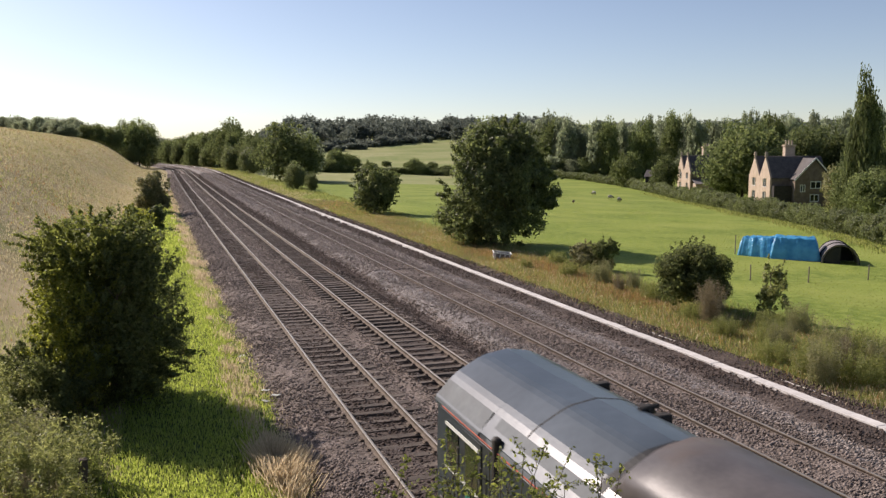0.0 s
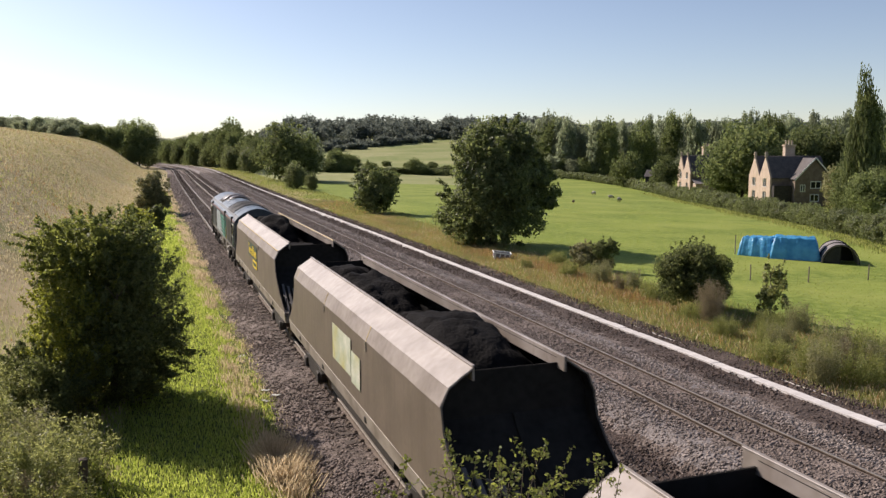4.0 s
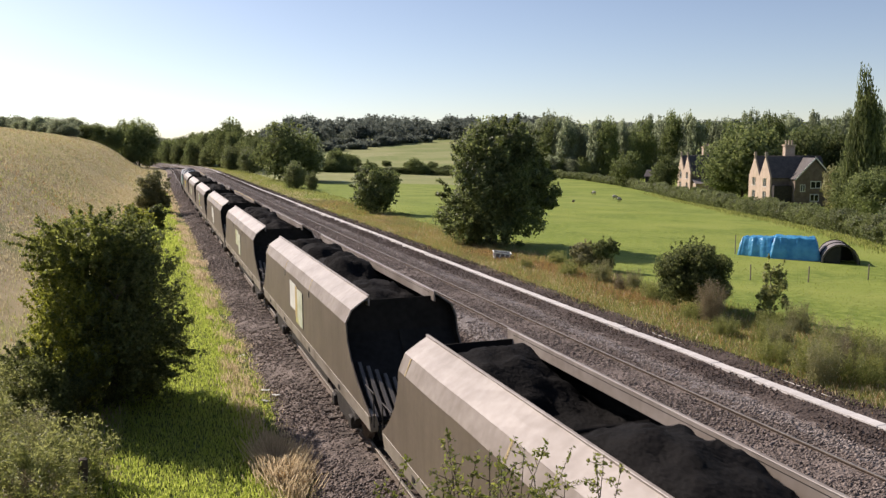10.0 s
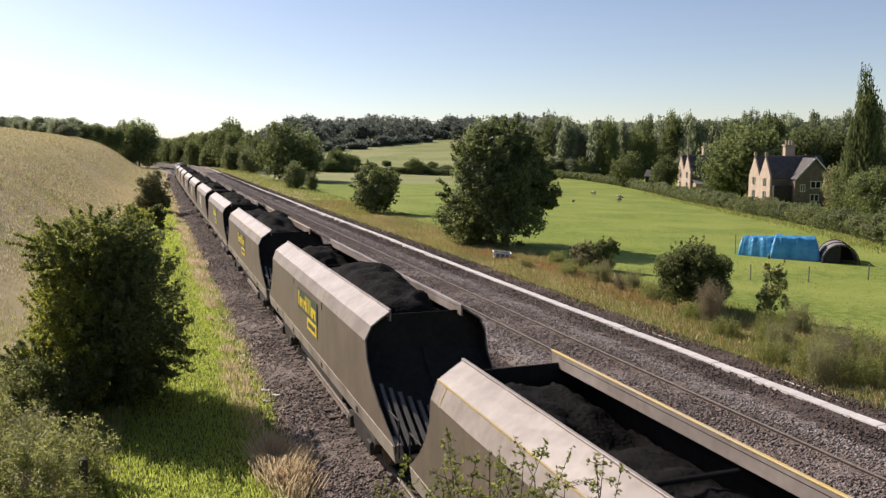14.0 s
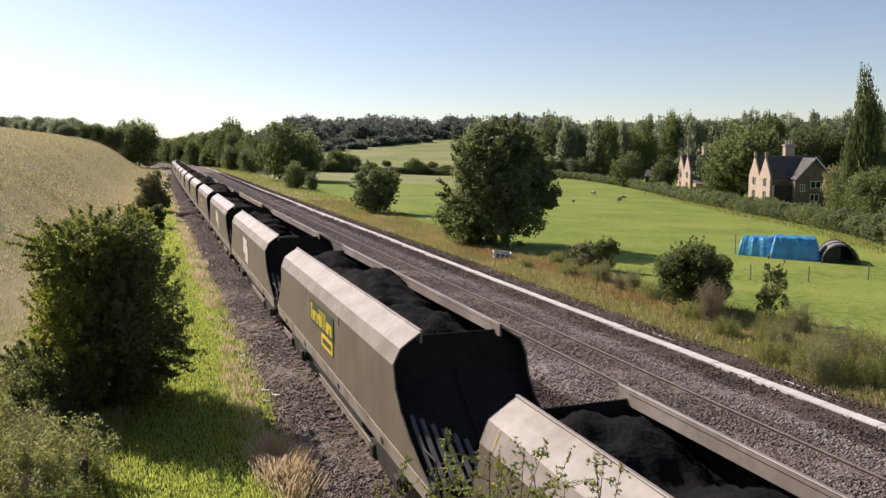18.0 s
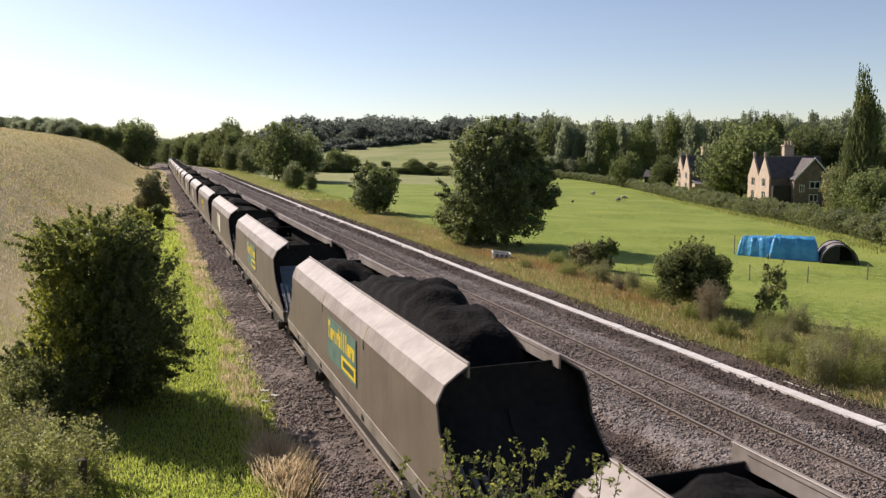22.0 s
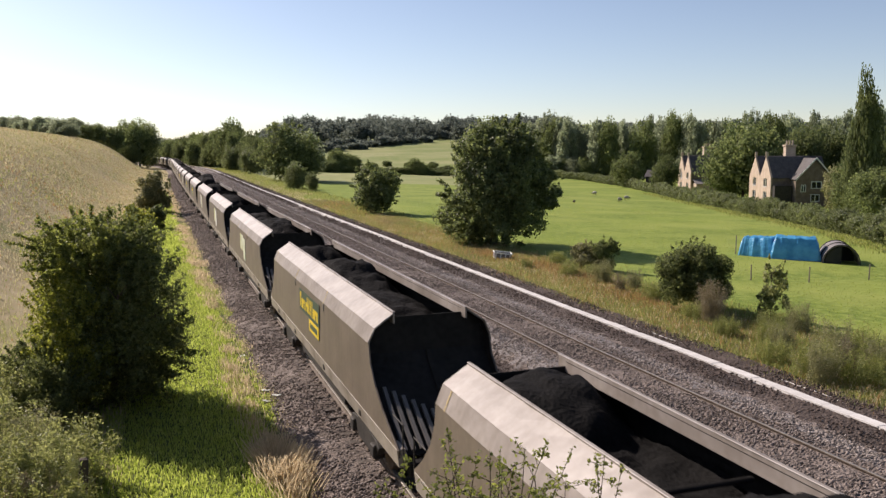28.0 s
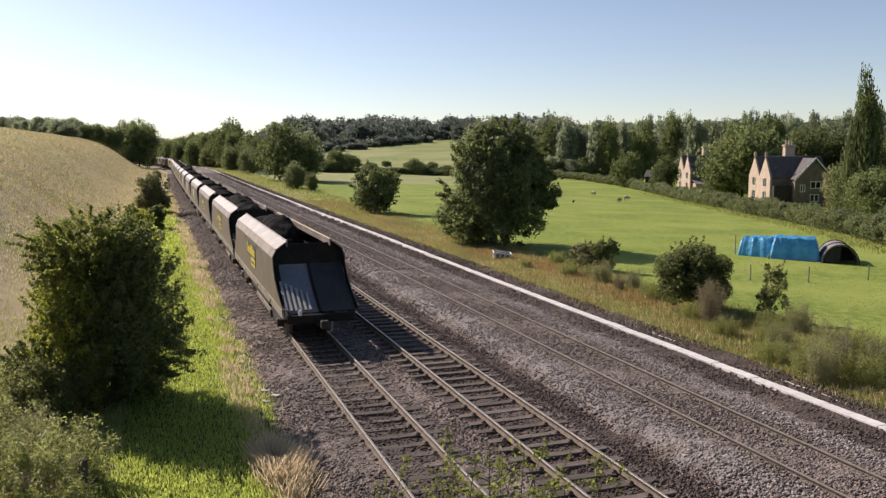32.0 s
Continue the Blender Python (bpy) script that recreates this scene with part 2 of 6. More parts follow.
M_DOCK = leaf_mat("dead_dock_stems", (0.150, 0.125, 0.072), (0.250, 0.210, 0.130), 0.35)
M_GRASS = leaf_mat("lush_grass", (0.155, 0.200, 0.042), (0.300, 0.330, 0.098), 0.58)
M_STRAW = leaf_mat("dry_grass", (0.34, 0.275, 0.175), (0.55, 0.46, 0.32), 0.4)
M_MEADOW = leaf_mat("meadow_grass", (0.345, 0.300, 0.185), (0.455, 0.400, 0.262), 0.3)
M_RUSTG = leaf_mat("rusty_sorrel", (0.20, 0.125, 0.055), (0.36, 0.235, 0.115), 0.35)
M_VERGE = leaf_mat("verge_grass", (0.130, 0.152, 0.044), (0.262, 0.262, 0.098), 0.45)
M_WEED = leaf_mat("tall_weeds", (0.165, 0.185, 0.066), (0.340, 0.345, 0.145), 0.45)

# ---- building helpers ----


def box(bm, x0, x1, y0, y1, z0, z1, bev=0.0):
    vs = [bm.verts.new(v) for v in ((x0, y0, z0), (x1, y0, z0), (x1, y1, z0), (x0, y1, z0), (x0, y0, z1), (x1, y0, z1), (x1, y1, z1), (x0, y1, z1))]
    fs = [bm.faces.new([vs[i] for i in f]) for f in ((3, 2, 1, 0), (4, 5, 6, 7), (0, 1, 5, 4), (1, 2, 6, 5), (2, 3, 7, 6), (3, 0, 4, 7))]
    if bev:
        es = {e for f in fs for e in f.edges}
        bmesh.ops.bevel(bm, geom=list(es), offset=bev, segments=1, affect="EDGES")
    return bm


def boxes(*bs, bev=0.0):
    bm = bmesh.new()
    for b in bs:
        box(bm, *b, bev=bev)
    return bm


def prism(pts, axis, a0, a1, bev=0.0):
    """A closed outline swept along an axis. pts: pairs in the other two axes, in order."""
    bm = bmesh.new()

    def put(p, a):
        return {"x": (a, p[0], p[1]), "y": (p[0], a, p[1]), "z": (p[0], p[1], a)}[axis]
    lo = [bm.verts.new(put(p, a0)) for p in pts]
    hi = [bm.verts.new(put(p, a1)) for p in pts]
    k = len(pts)
    bm.faces.new(lo), bm.faces.new(hi[::-1])
    for i in range(k):
        bm.faces.new((lo[i], hi[i], hi[(i + 1) % k], lo[(i + 1) % k]))
    bmesh.ops.recalc_face_normals(bm, faces=bm.faces)
    if bev:
        bmesh.ops.bevel(bm, geom=list(bm.edges), offset=bev, segments=1, affect="EDGES")
    return bm


def sheet(rows, thick=0.03):
    """A thick sheet through a grid of points."""
    bm = bmesh.new()
    g = [[bm.verts.new(p) for p in r] for r in rows]
    for a, b in zip(g, g[1:]):
        for i in range(len(a) - 1):
            bm.faces.new((a[i], a[i + 1], b[i + 1], b[i]))
    bmesh.ops.recalc_face_normals(bm, faces=bm.faces)
    bmesh.ops.solidify(bm, geom=list(bm.faces), thickness=thick)
    return bm


def rod(p, q, r, n=8):
    bm = bmesh.new()
    p, q = Vector(p), Vector(q)
    d = q - p
    m = Matrix.Translation((p + q) / 2) @ d.to_track_quat("Z", "Y").to_matrix().to_4x4()
    bmesh.ops.create_cone(bm, cap_ends=True, segments=n, radius1=r, radius2=r, depth=d.length, matrix=m)
    return bm


def joined(*bms):
    out = bmesh.new()
    for b in bms:
        me = bpy.data.meshes.new("t")
        b.to_mesh(me)
        b.free()
        out.from_mesh(me)
        bpy.data.meshes.remove(me)
    return out


def mesh_of(name, bm, material, smooth=False):
    me = bpy.data.meshes.new(name)
    bm.to_mesh(me)
    bm.free()
    me.materials.append(material)
    if smooth:
        for f in me.polygons:
            f.use_smooth = True
    return me


def part(name, bm, material, parent, label="", smooth=False):
    ob = new(name, bm if isinstance(bm, bpy.types.Mesh) else mesh_of(name, bm, material, smooth))
    ob.parent = parent
    return tagged(ob, label)


def thing(name, m, label, category, group="", kind=""):
    ob = new(name)
    ob.matrix_world = m
    return tagged(ob, label, category, group, kind)


def raw(name, verts, faces, material, smooth=False):
    me = bpy.data.meshes.new(name)
    v = np.asarray(verts, np.float32)
    f = np.asarray(faces, np.int32)
    k = f.shape[1]
    me.vertices.add(len(v))
    me.vertices.foreach_set("co", v.ravel())
    me.loops.add(f.size)
    me.loops.foreach_set("vertex_index", f.ravel())
    me.polygons.add(len(f))
    me.polygons.foreach_set("loop_start", np.arange(0, f.size, k, dtype=np.int32))
    me.polygons.foreach_set("loop_total", np.full(len(f), k, np.int32))
    if smooth:
        me.polygons.foreach_set("use_smooth", np.ones(len(f), bool))
    me.materials.append(material)
    me.update(calc_edges=True)
    me.validate()
    return me


# ---- the lie of the land ----


def bend(y):
    """How far the line has swung from straight ahead at y."""
    y = np.asarray(y, float)
    return 2.96e-5 * np.clip(y, 0, 275) ** 2 + 0.0163 * np.maximum(y - 275, 0) - np.maximum(y - 275, 0) ** 2 / 1650


def smooth01(v):
    v = np.clip(v, 0, 1)
    return v * v * (3 - 2 * v)


def land(x, y):
    x, y = np.asarray(x, float), np.asarray(y, float)
    c = x - bend(y)
    u, r = np.maximum(-c - 6 + 1.0 * smooth01((y - 70) / 110), 0), np.maximum(c - 13.6, 0)
    z = -0.45 + 0.25 * smooth01((-c - 2.6) / 1.2) + 12.7 * u ** 3 / (u ** 3 + 2500)
    z = z + 0.15 * smooth01((c - 13.0) / 1.5) - 3.0 * smooth01(r / 110) - 0.012 * np.minimum(r, 20)
    d = np.hypot(x, y)
    z = z + 40 * smooth01((d - 240) / 900) * smooth01((x - 0.08 * y) / 60)
    return z + 0.05 * np.sin(x * 0.9 + 1.3 * np.sin(y * 0.31)) * np.sin(y * 0.7) * smooth01(np.maximum(u, r) / 3) * (1 - smooth01((y - 30) / 40)) * (np.abs(c) < 20)


def lz(x, y):
    return float(land(x, y))


def steps(*runs):
    out = []
    for a, b, d in runs:
        out += list(np.arange(a, b, d))
    return np.array(out + [runs[-1][1]])


def grid_faces(ny, nx):
    i = np.arange((ny - 1) * (nx - 1))
    a = i // (nx - 1) * nx + i % (nx - 1)
    return np.stack([a, a + 1, a + nx + 1, a + nx], 1)


def ground_piece(name, us, ys, material, label):
    X, Y = np.meshgrid(us, ys)
    X = X + bend(Y) * (np.abs(X) < 600)
    v = np.stack([X, Y, land(X, Y)], -1).reshape(-1, 3)
    me = raw(name, v, grid_faces(len(ys), len(us)), material, True)
    return tagged(new(name, me), label, "ground", kind="structure")


YS = steps((-600, -60, 30), (-60, 0, 2.4), (0, 120, 1.2), (120, 420, 6), (420, 1200, 30), (1200, 3600, 200))
XS_L = steps((-2400, -400, 250), (-400, -100, 20), (-100, -20, 3), (-20, 0, 0.7))
XS_R = steps((0, 13.6, 0.8), (13.6, 60, 1.2), (60, 300, 8), (300, 900, 40), (900, 3000, 300))
ground = ground_piece("ground", np.concatenate([XS_L[:-1], XS_R]), YS, M_DRY, "rolling dry meadow and pasture on both sides of the line")
ground.data.materials.append(M_PASTURE)
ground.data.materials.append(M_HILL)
ground.data.materials.append(M_TURF)
ids = np.zeros(len(ground.data.polygons), np.int32)
cen = np.empty(len(ids) * 3, np.float32)
ground.data.polygons.foreach_get("center", cen)
cen = cen.reshape(-1, 3)
cu = cen[:, 0] - bend(cen[:, 1])
ids[cu > 18 + 1.5 * np.sin(cen[:, 1] * 0.23)] = 1
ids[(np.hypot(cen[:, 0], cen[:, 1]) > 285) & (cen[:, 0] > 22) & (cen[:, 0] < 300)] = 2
ids[(cu > 18) & (cen[:, 1] > 183 + 0.12 * cen[:, 0]) & (cen[:, 0] < 92) & (cen[:, 1] < 290)] = 2
ids[(cu < -2.75) & (cu > -7.0 - 0.5 * np.sin(cen[:, 1] * 0.4)) & (cen[:, 1] < 140) & (cen[:, 1] > -430)] = 3
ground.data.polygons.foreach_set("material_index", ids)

# ---- the railway ----
T2X, T3X, T2Z, T3Z = 3.352, 8.496, 0.121, 0.053
PROFILE = [(-2.95, -0.52), (-2.5, -0.40), (-1.75, -0.20), (-1.25, -0.19), (-0.95, -0.18), (0.2, -0.185), (0.95, -0.215), (1.3, -0.20), (1.6, -0.21), (2.0, -0.09), (2.35, -0.115), (3.2, -0.095), (4.3, -0.09), (4.6, -0.06), (5.0, -0.14),
           (5.55, -0.42), (6.05, -0.36), (6.7, -0.05), (7.2, -0.045), (9.8, -0.045), (10.3, -0.08), (10.9, -0.22), (12.3, -0.24), (13.3, -0.25), (14.25, -0.27), (14.65, -0.44)]


def bed_z(c):
    return np.interp(c, [p[0] for p in PROFILE], [p[1] for p in PROFILE])


def band(c):
    """Which ballast lies at offset c: 0 weathered, 1 oily and dark, 2 fresh and pale."""
    dark = (np.abs(c) < 0.66) | (np.abs(c - T2X) < 1.25) | ((c > 4.7) & (c < 6.0)) | (c > 11.2)
    pale = ((c > 6.2) & (c < 7.3)) | ((c > 9.9) & (c < 10.9))
    return np.where(dark, 1, np.where(pale, 2, 0))


def make_ballast():
    cs = np.arange(-2.95, 14.66, 0.2)
    ys = steps((-440, -40, 4), (-40, 2, 1.0), (2, 60, 0.25), (60, 150, 1.0), (150, 520, 4))
    X, Y = np.meshgrid(cs, ys)
    rng = np.random.default_rng(3)
    Z = bed_z(X) + rng.normal(0, 0.012, X.shape) + 0.02 * np.sin(Y * 0.8 + X)
    edge = (np.abs(X + 2.95) < 0.01) | (X > 14.6)
    Z[edge] -= 0.1
    v = np.stack([X + bend(Y) + 0.12 * np.sin(Y * 1.7) * edge, Y, Z], -1).reshape(-1, 3)
    me = raw("ballast_bed", v, grid_faces(len(ys), len(cs)), M_BALLAST, True)
    me.materials.append(M_BDARK), me.materials.append(M_BLIGHT)
    cc = np.tile((cs[:-1] + cs[1:]) / 2, len(ys) - 1) + rng.normal(0, 0.10, (len(cs) - 1) * (len(ys) - 1))
    me.polygons.foreach_set("material_index", band(cc).astype(np.int32))
    bed = tagged(new("ballast_bed", me), "grey-brown stone ballast bed under three tracks", "ballast", kind="structure")
    # loose stones over the nearest stretch
    n, nf = 165000, 75000
    y = np.concatenate([11 + 80 * rng.random(n) ** 1.8, 48 + 210 * rng.random(nf) ** 1.5])
    far = np.arange(n + nf) >= n
    n += nf
    c = rng.uniform(-2.95, 14.4, n)
    keep = ~((c > 10.9) & (rng.random(n) < 0.6)) & ~((np.abs(c) < 0.66) & (rng.random(n) < 0.55)) & ~((np.abs(c - T2X) < 1.0) & (rng.random(n) < 0.5))
    for tx in (0, T2X, T3X):
        for s in (-0.75, 0.75):
            keep &= np.abs(c - tx - s) > 0.07
    y, c, far = y[keep], c[keep], far[keep]
    n = len(y)
    r = rng.uniform(0.026, 0.058, n) * np.where(far, 1.3 + y / 160, 1)
    shape = np.array([(1, 0, 0), (0.1, 0.9, 0.1), (-0.9, 0.1, 0), (0, -1, 0.15), (0.15, 0.1, 0.8), (0, 0, -0.6)], float)
    a = rng.uniform(0, 6.283, n)
    ca, sa = np.cos(a), np.sin(a)
    p = shape[None] * rng.uniform(0.6, 1.3, (n, 6, 3)) * r[:, None, None]
    q = np.stack([p[..., 0] * ca[:, None] - p[..., 1] * sa[:, None], p[..., 0] * sa[:, None] + p[..., 1] * ca[:, None], p[..., 2]], -1)
    q += np.stack([c + bend(y), y, bed_z(c) + r * 0.35], -1)[:, None]
    f = np.array([(0, 1, 4), (1, 2, 4), (2, 3, 4), (3, 0, 4), (1, 0, 5), (2, 1, 5), (3, 2, 5), (0, 3, 5)])
    kind = band(c + rng.normal(0, 0.15, n))
    for k, (m, lb) in enumerate(((M_STONE, "angular grey ballast stones heaped along the tracks"), (M_SDARK, "oily dark ballast stones between the rails"), (M_SLIGHT, "pale fresh ballast stones on the shoulders"))):
        pick = q[kind == k]
        fs = (f[None] + 6 * np.arange(len(pick))[:, None, None]).reshape(-1, 3)
        st = tagged(new("loose_stone", raw("loose_stone", pick.reshape(-1, 3), fs, m)), lb, "gravel", kind="stuff")
    return bed, st


RAIL = [(-0.07, -0.16), (0.07, -0.16), (0.07, -0.145), (0.012, -0.125), (0.012, -0.045), (0.035, -0.036), (0.035, -0.004), (0.028, 0.0), (-0.028, 0.0),
        (-0.035, -0.004), (-0.035, -0.036), (-0.012, -0.045), (-0.012, -0.125), (-0.07, -0.145)]


def rail_mesh(off, z0, dull=False):
    ys = steps((-440, 0, 20), (0, 60, 4), (60, 520, 10))
    k = len(RAIL)
    v = np.array([(off + p[0] + bend(y), y, z0 + p[1]) for y in ys for p in RAIL])
    f = [(i * k + j, (i + 1) * k + j, (i + 1) * k + (j + 1) % k, i * k + (j + 1) % k) for i in range(len(ys) - 1) for j in range(k)]
    me = raw("rail", v, f, M_RAIL)
    me.materials.append(M_RAILTOP)
    me.polygons.foreach_set("material_index", [1 if (i % k) in ((7,) if dull else (6, 7, 8)) else 0 for i in range(len(f))])
    return me


def make_track(cx, z0, label, first, last, sleeper_top):
    tr = tagged(new("railway_track"), label, "track", "parallel tracks", "structure")
    for s in (-1, 1):
        part("rail", rail_mesh(cx + s * 0.7525, z0, cx == T3X), M_RAIL, tr, "worn steel rail with a bright running surface")
    rng = random.Random(int(cx * 10) + 5)
    shapes = []
    for k in range(4):
        bm = boxes((-1.3, 1.3, -0.125, 0.125, -0.15, 0.0), bev=0.012)
        for v in bm.verts:
            v.co.z += rng.uniform(-0.008, 0.006)
            v.co.x += rng.uniform(-0.03, 0.03)
        shapes.append(mesh_of("sleeper", bm, M_SLEEPER))
    chair = mesh_of("rail_chair", boxes((-0.19, 0.19, -0.08, 0.08, 0.0, 0.018), (-0.15, -0.08, -0.06, 0.06, 0.0, 0.05), (0.08, 0.15, -0.06, 0.06, 0.0, 0.05)), M_RAIL)
    y, far_v, far_f = 8.2 - 0.70 * 630, [], []
    while y < 430:
        zt = z0 + sleeper_top + rng.uniform(-0.008, 0.008)
        if first <= y <= last:
            s = part("sleeper", rng.choice(shapes), M_SLEEPER, tr)
            s.matrix_local = pose(cx + float(bend(y)), y, zt, 0, 0, rng.uniform(-1.2, 1.2))
            if y < 48 and sleeper_top > -0.17:
                for e in (-0.7525, 0.7525):
                    part("rail_chair", chair, M_RAIL, s).location = (e, 0, 0)
        else:
            b = len(far_v)
            x0 = cx + float(bend(y))
            far_v += [(x0 + i, y + j, zt + k) for i in (-1.3, 1.3) for j in (-0.12, 0.12) for k in (-0.14, 0)]
            far_f += [[b + i for i in f] for f in ((1, 5, 7, 3), (0, 1, 3, 2), (4, 6, 7, 5), (0, 4, 5, 1), (2, 3, 7, 6))]
        y += 0.70
    tagged(part("distant_sleeper", raw("distant_sleeper", far_v, far_f, M_SLEEPER), M_SLEEPER, tr, "sleepers of the distant track"), kind="stuff")
    return tr


def make_trough():
    """Concrete cable trough along the far cess, its lids laid end to end."""
    tr = tagged(new("cable_trough"), "pale concrete cable trough with butted lids beside the far track", "trough", kind="structure")
    rng = random.Random(8)
    lids = []
    for k in range(3):
        b = boxes((-0.185, 0.185, -0.498, 0.498, -0.06, 0.0), bev=0.008)
        for v in b.verts:
            v.co.z += rng.uniform(-0.004, 0.004)
        lids.append(mesh_of("trough_lid", b, M_CONC))
    y, v, f = -434.0, [], []
    while y < 420:
        wob = 12.58 + 0.05 * math.sin(y * 0.11) + float(bend(y))
        if 6 <= y < 220:
            ob = part("trough_lid", lids[rng.randrange(3)], M_CONC, tr)
            ob.matrix_local = pose(wob + rng.uniform(-0.012, 0.012), y, -0.16 + rng.uniform(-0.01, 0.01), 0, 0, rng.uniform(-0.8, 0.8))
            y += 1.0
        else:
            b = len(v)
            v += [(wob + i * 0.185, y + j, z) for i in (-1, 1) for j in (0, 4) for z in (-0.3, -0.16)]
            f += [[b + i for i in q] for q in ((1, 5, 7, 3), (0, 1, 3, 2), (4, 6, 7, 5), (0, 4, 5, 1), (2, 3, 7, 6))]
            y += 4.0
    part("trough_body", boxes((12.44, 12.72, 6, 110, -0.40, -0.226)), M_CONC, tr)
    tagged(part("distant_lid", raw("distant_lid", v, f, M_CONC), M_CONC, tr), kind="stuff")


# ---- the coal train ----
PITCH, TOPLEN, FRONT, REAR = 19.03, 14.53, 1.25, 2.25


def edge_y(z):
    """How far a wagon's side reaches past its top, at height z: front and rear."""
    k = np.clip((3.12 - z) / 1.62, 0, 1) ** 2.1
    return FRONT * k, -TOPLEN - REAR * k


def side_rows(prof, ny=9):
    """Rows of points down a side through (x, z) pairs, from front to rear; slightly buckled plates."""
    rows = []
    for x, z in prof:
        f, r = edge_y(z)
        dent = 0.016 if ny > 9 else 0.004
        rows.append([(x + dent * noise.noise((j * 0.8, z * 4, x)), f + (r - f) * j / (ny - 1), z + dent * noise.noise((j * 0.9 + 40, z * 5, x)) * (z > 3.2)) for j in range(ny)])
    return rows


def wagon_meshes():
    d = {}
    for s, tag in ((-1, "l"), (1, "r")):
        zs = (1.50, 1.7, 1.95, 2.3, 2.7, 3.12)
        d["side_" + tag] = mesh_of("side_panel", sheet(side_rows([(s * 1.42, z) for z in zs])), M_SIDE)
        d["low_" + tag] = mesh_of("lower_canopy", sheet(side_rows([(s * 1.425, 3.115), (s * 1.29, 3.43)], 24)), M_CANOPY)
        d["up_" + tag] = mesh_of("upper_canopy", sheet(side_rows([(s * 1.29, 3.432), (s * 1.06, 3.59), (s * 0.84, 3.74)], 24)), M_CANOPY)
        d["lip_" + tag] = mesh_of("coaming", boxes((s * 0.84 - 0.02, s * 0.84 + 0.02, -TOPLEN + 0.01, -0.01, 3.50, 3.745), bev=0.006), M_CANOPY)
        d["edge_" + tag] = mesh_of("rim_bead", boxes((s * 0.84 - 0.03, s * 0.84 + 0.03, -TOPLEN, 0, 3.746, 3.765), bev=0.008), M_CANOPY)
        if s > 0:
            d["edge_y"] = mesh_of("rim_bead", boxes((s * 0.84 - 0.03, s * 0.84 + 0.03, -TOPLEN, 0, 3.746, 3.775), bev=0.008), M_YEDGE)
        # sloping sole strip
        f, r = edge_y(1.5)
        d["sole_" + tag] = mesh_of("solebar", prism([(s * 1.43, 1.50), (s * 1.385, 1.13), (s * 1.16, 1.13), (s * 1.25, 1.50)], "y", r + (0.05 if s < 0 else 0.5), f - 0.05, 0.01), M_SOLE if s < 0 else M_DARK)
    for tag, y0, y1, s in (("f", 0.03, FRONT - 0.05, 1), ("r", -TOPLEN - 0.03, -TOPLEN - REAR + 0.06, -1)):
        # set back between the side plates: black above, sloping out below
        y0 = y0 - s * 0.30
        slope = lambda t: (y0 + (y1 - s * 0.12 - y0) * t ** 1.35, 2.80 - 1.48 * t)
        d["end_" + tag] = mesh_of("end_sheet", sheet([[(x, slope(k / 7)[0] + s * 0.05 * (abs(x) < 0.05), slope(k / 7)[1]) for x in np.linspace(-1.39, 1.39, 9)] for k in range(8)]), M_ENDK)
        # lit half, shaded half and dark edge, each with its light as colour
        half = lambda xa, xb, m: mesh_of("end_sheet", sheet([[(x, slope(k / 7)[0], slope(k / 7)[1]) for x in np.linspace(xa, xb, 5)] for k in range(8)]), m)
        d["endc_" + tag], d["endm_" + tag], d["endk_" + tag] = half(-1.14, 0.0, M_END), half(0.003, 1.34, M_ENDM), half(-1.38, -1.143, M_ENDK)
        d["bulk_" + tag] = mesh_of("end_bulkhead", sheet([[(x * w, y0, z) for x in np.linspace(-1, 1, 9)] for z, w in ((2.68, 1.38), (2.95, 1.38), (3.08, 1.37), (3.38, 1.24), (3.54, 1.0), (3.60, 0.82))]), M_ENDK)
        # inner faces of the side plates past the bulkhead, soot and shade in one black
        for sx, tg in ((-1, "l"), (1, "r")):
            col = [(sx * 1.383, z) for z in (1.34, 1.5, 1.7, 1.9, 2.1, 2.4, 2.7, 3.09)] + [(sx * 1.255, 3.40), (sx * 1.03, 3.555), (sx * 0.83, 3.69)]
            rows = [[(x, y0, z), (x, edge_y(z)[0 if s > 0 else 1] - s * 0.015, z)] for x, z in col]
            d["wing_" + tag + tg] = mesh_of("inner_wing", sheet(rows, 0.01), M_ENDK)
        rb = []
        for i in range(6):
            x = -1.20 + 0.175 * i
            t0, t1 = 0.40 + 0.05 * i, 0.97
            pts = [(x, *slope(t)) for t in (t0, t0 * 0.67 + t1 * 0.33, t0 * 0.33 + t1 * 0.67, t1)]
            b = bmesh.new()
            for p, q in zip(pts, pts[1:]):
                off = Vector((0, s * 0.06, 0.05))
                a = [b.verts.new(Vector(p) + Vector((w, 0, 0)) + off * o) for o in (0, 1) for w in (-0.04, 0.04)]
                c = [b.verts.new(Vector(q) + Vector((w, 0, 0)) + off * o) for o in (0, 1) for w in (-0.04, 0.04)]
                for i0, i1 in ((0, 1), (1, 3), (3, 2), (2, 0)):
                    b.faces.new((a[i0], a[i1], c[i1], c[i0]))
            bmesh.ops.recalc_face_normals(b, faces=b.faces)
            rb.append(mesh_of("end_rib", b, M_RIB))
            rc = rb[-1].copy()
            rc.materials.clear()
            rc.materials.append(M_RIBC)
            d.setdefault("ribc_" + tag, []).append(rc)
        d["ribs_" + tag] = rb
        d["keel_" + tag] = mesh_of("end_stiffener", sheet([[(-0.05, slope(k / 7)[0] + s * 0.09, slope(k / 7)[1] + 0.03), (0.05, slope(k / 7)[0] + s * 0.09, slope(k / 7)[1] + 0.03)] for k in range(8)], 0.06), M_ENDK)
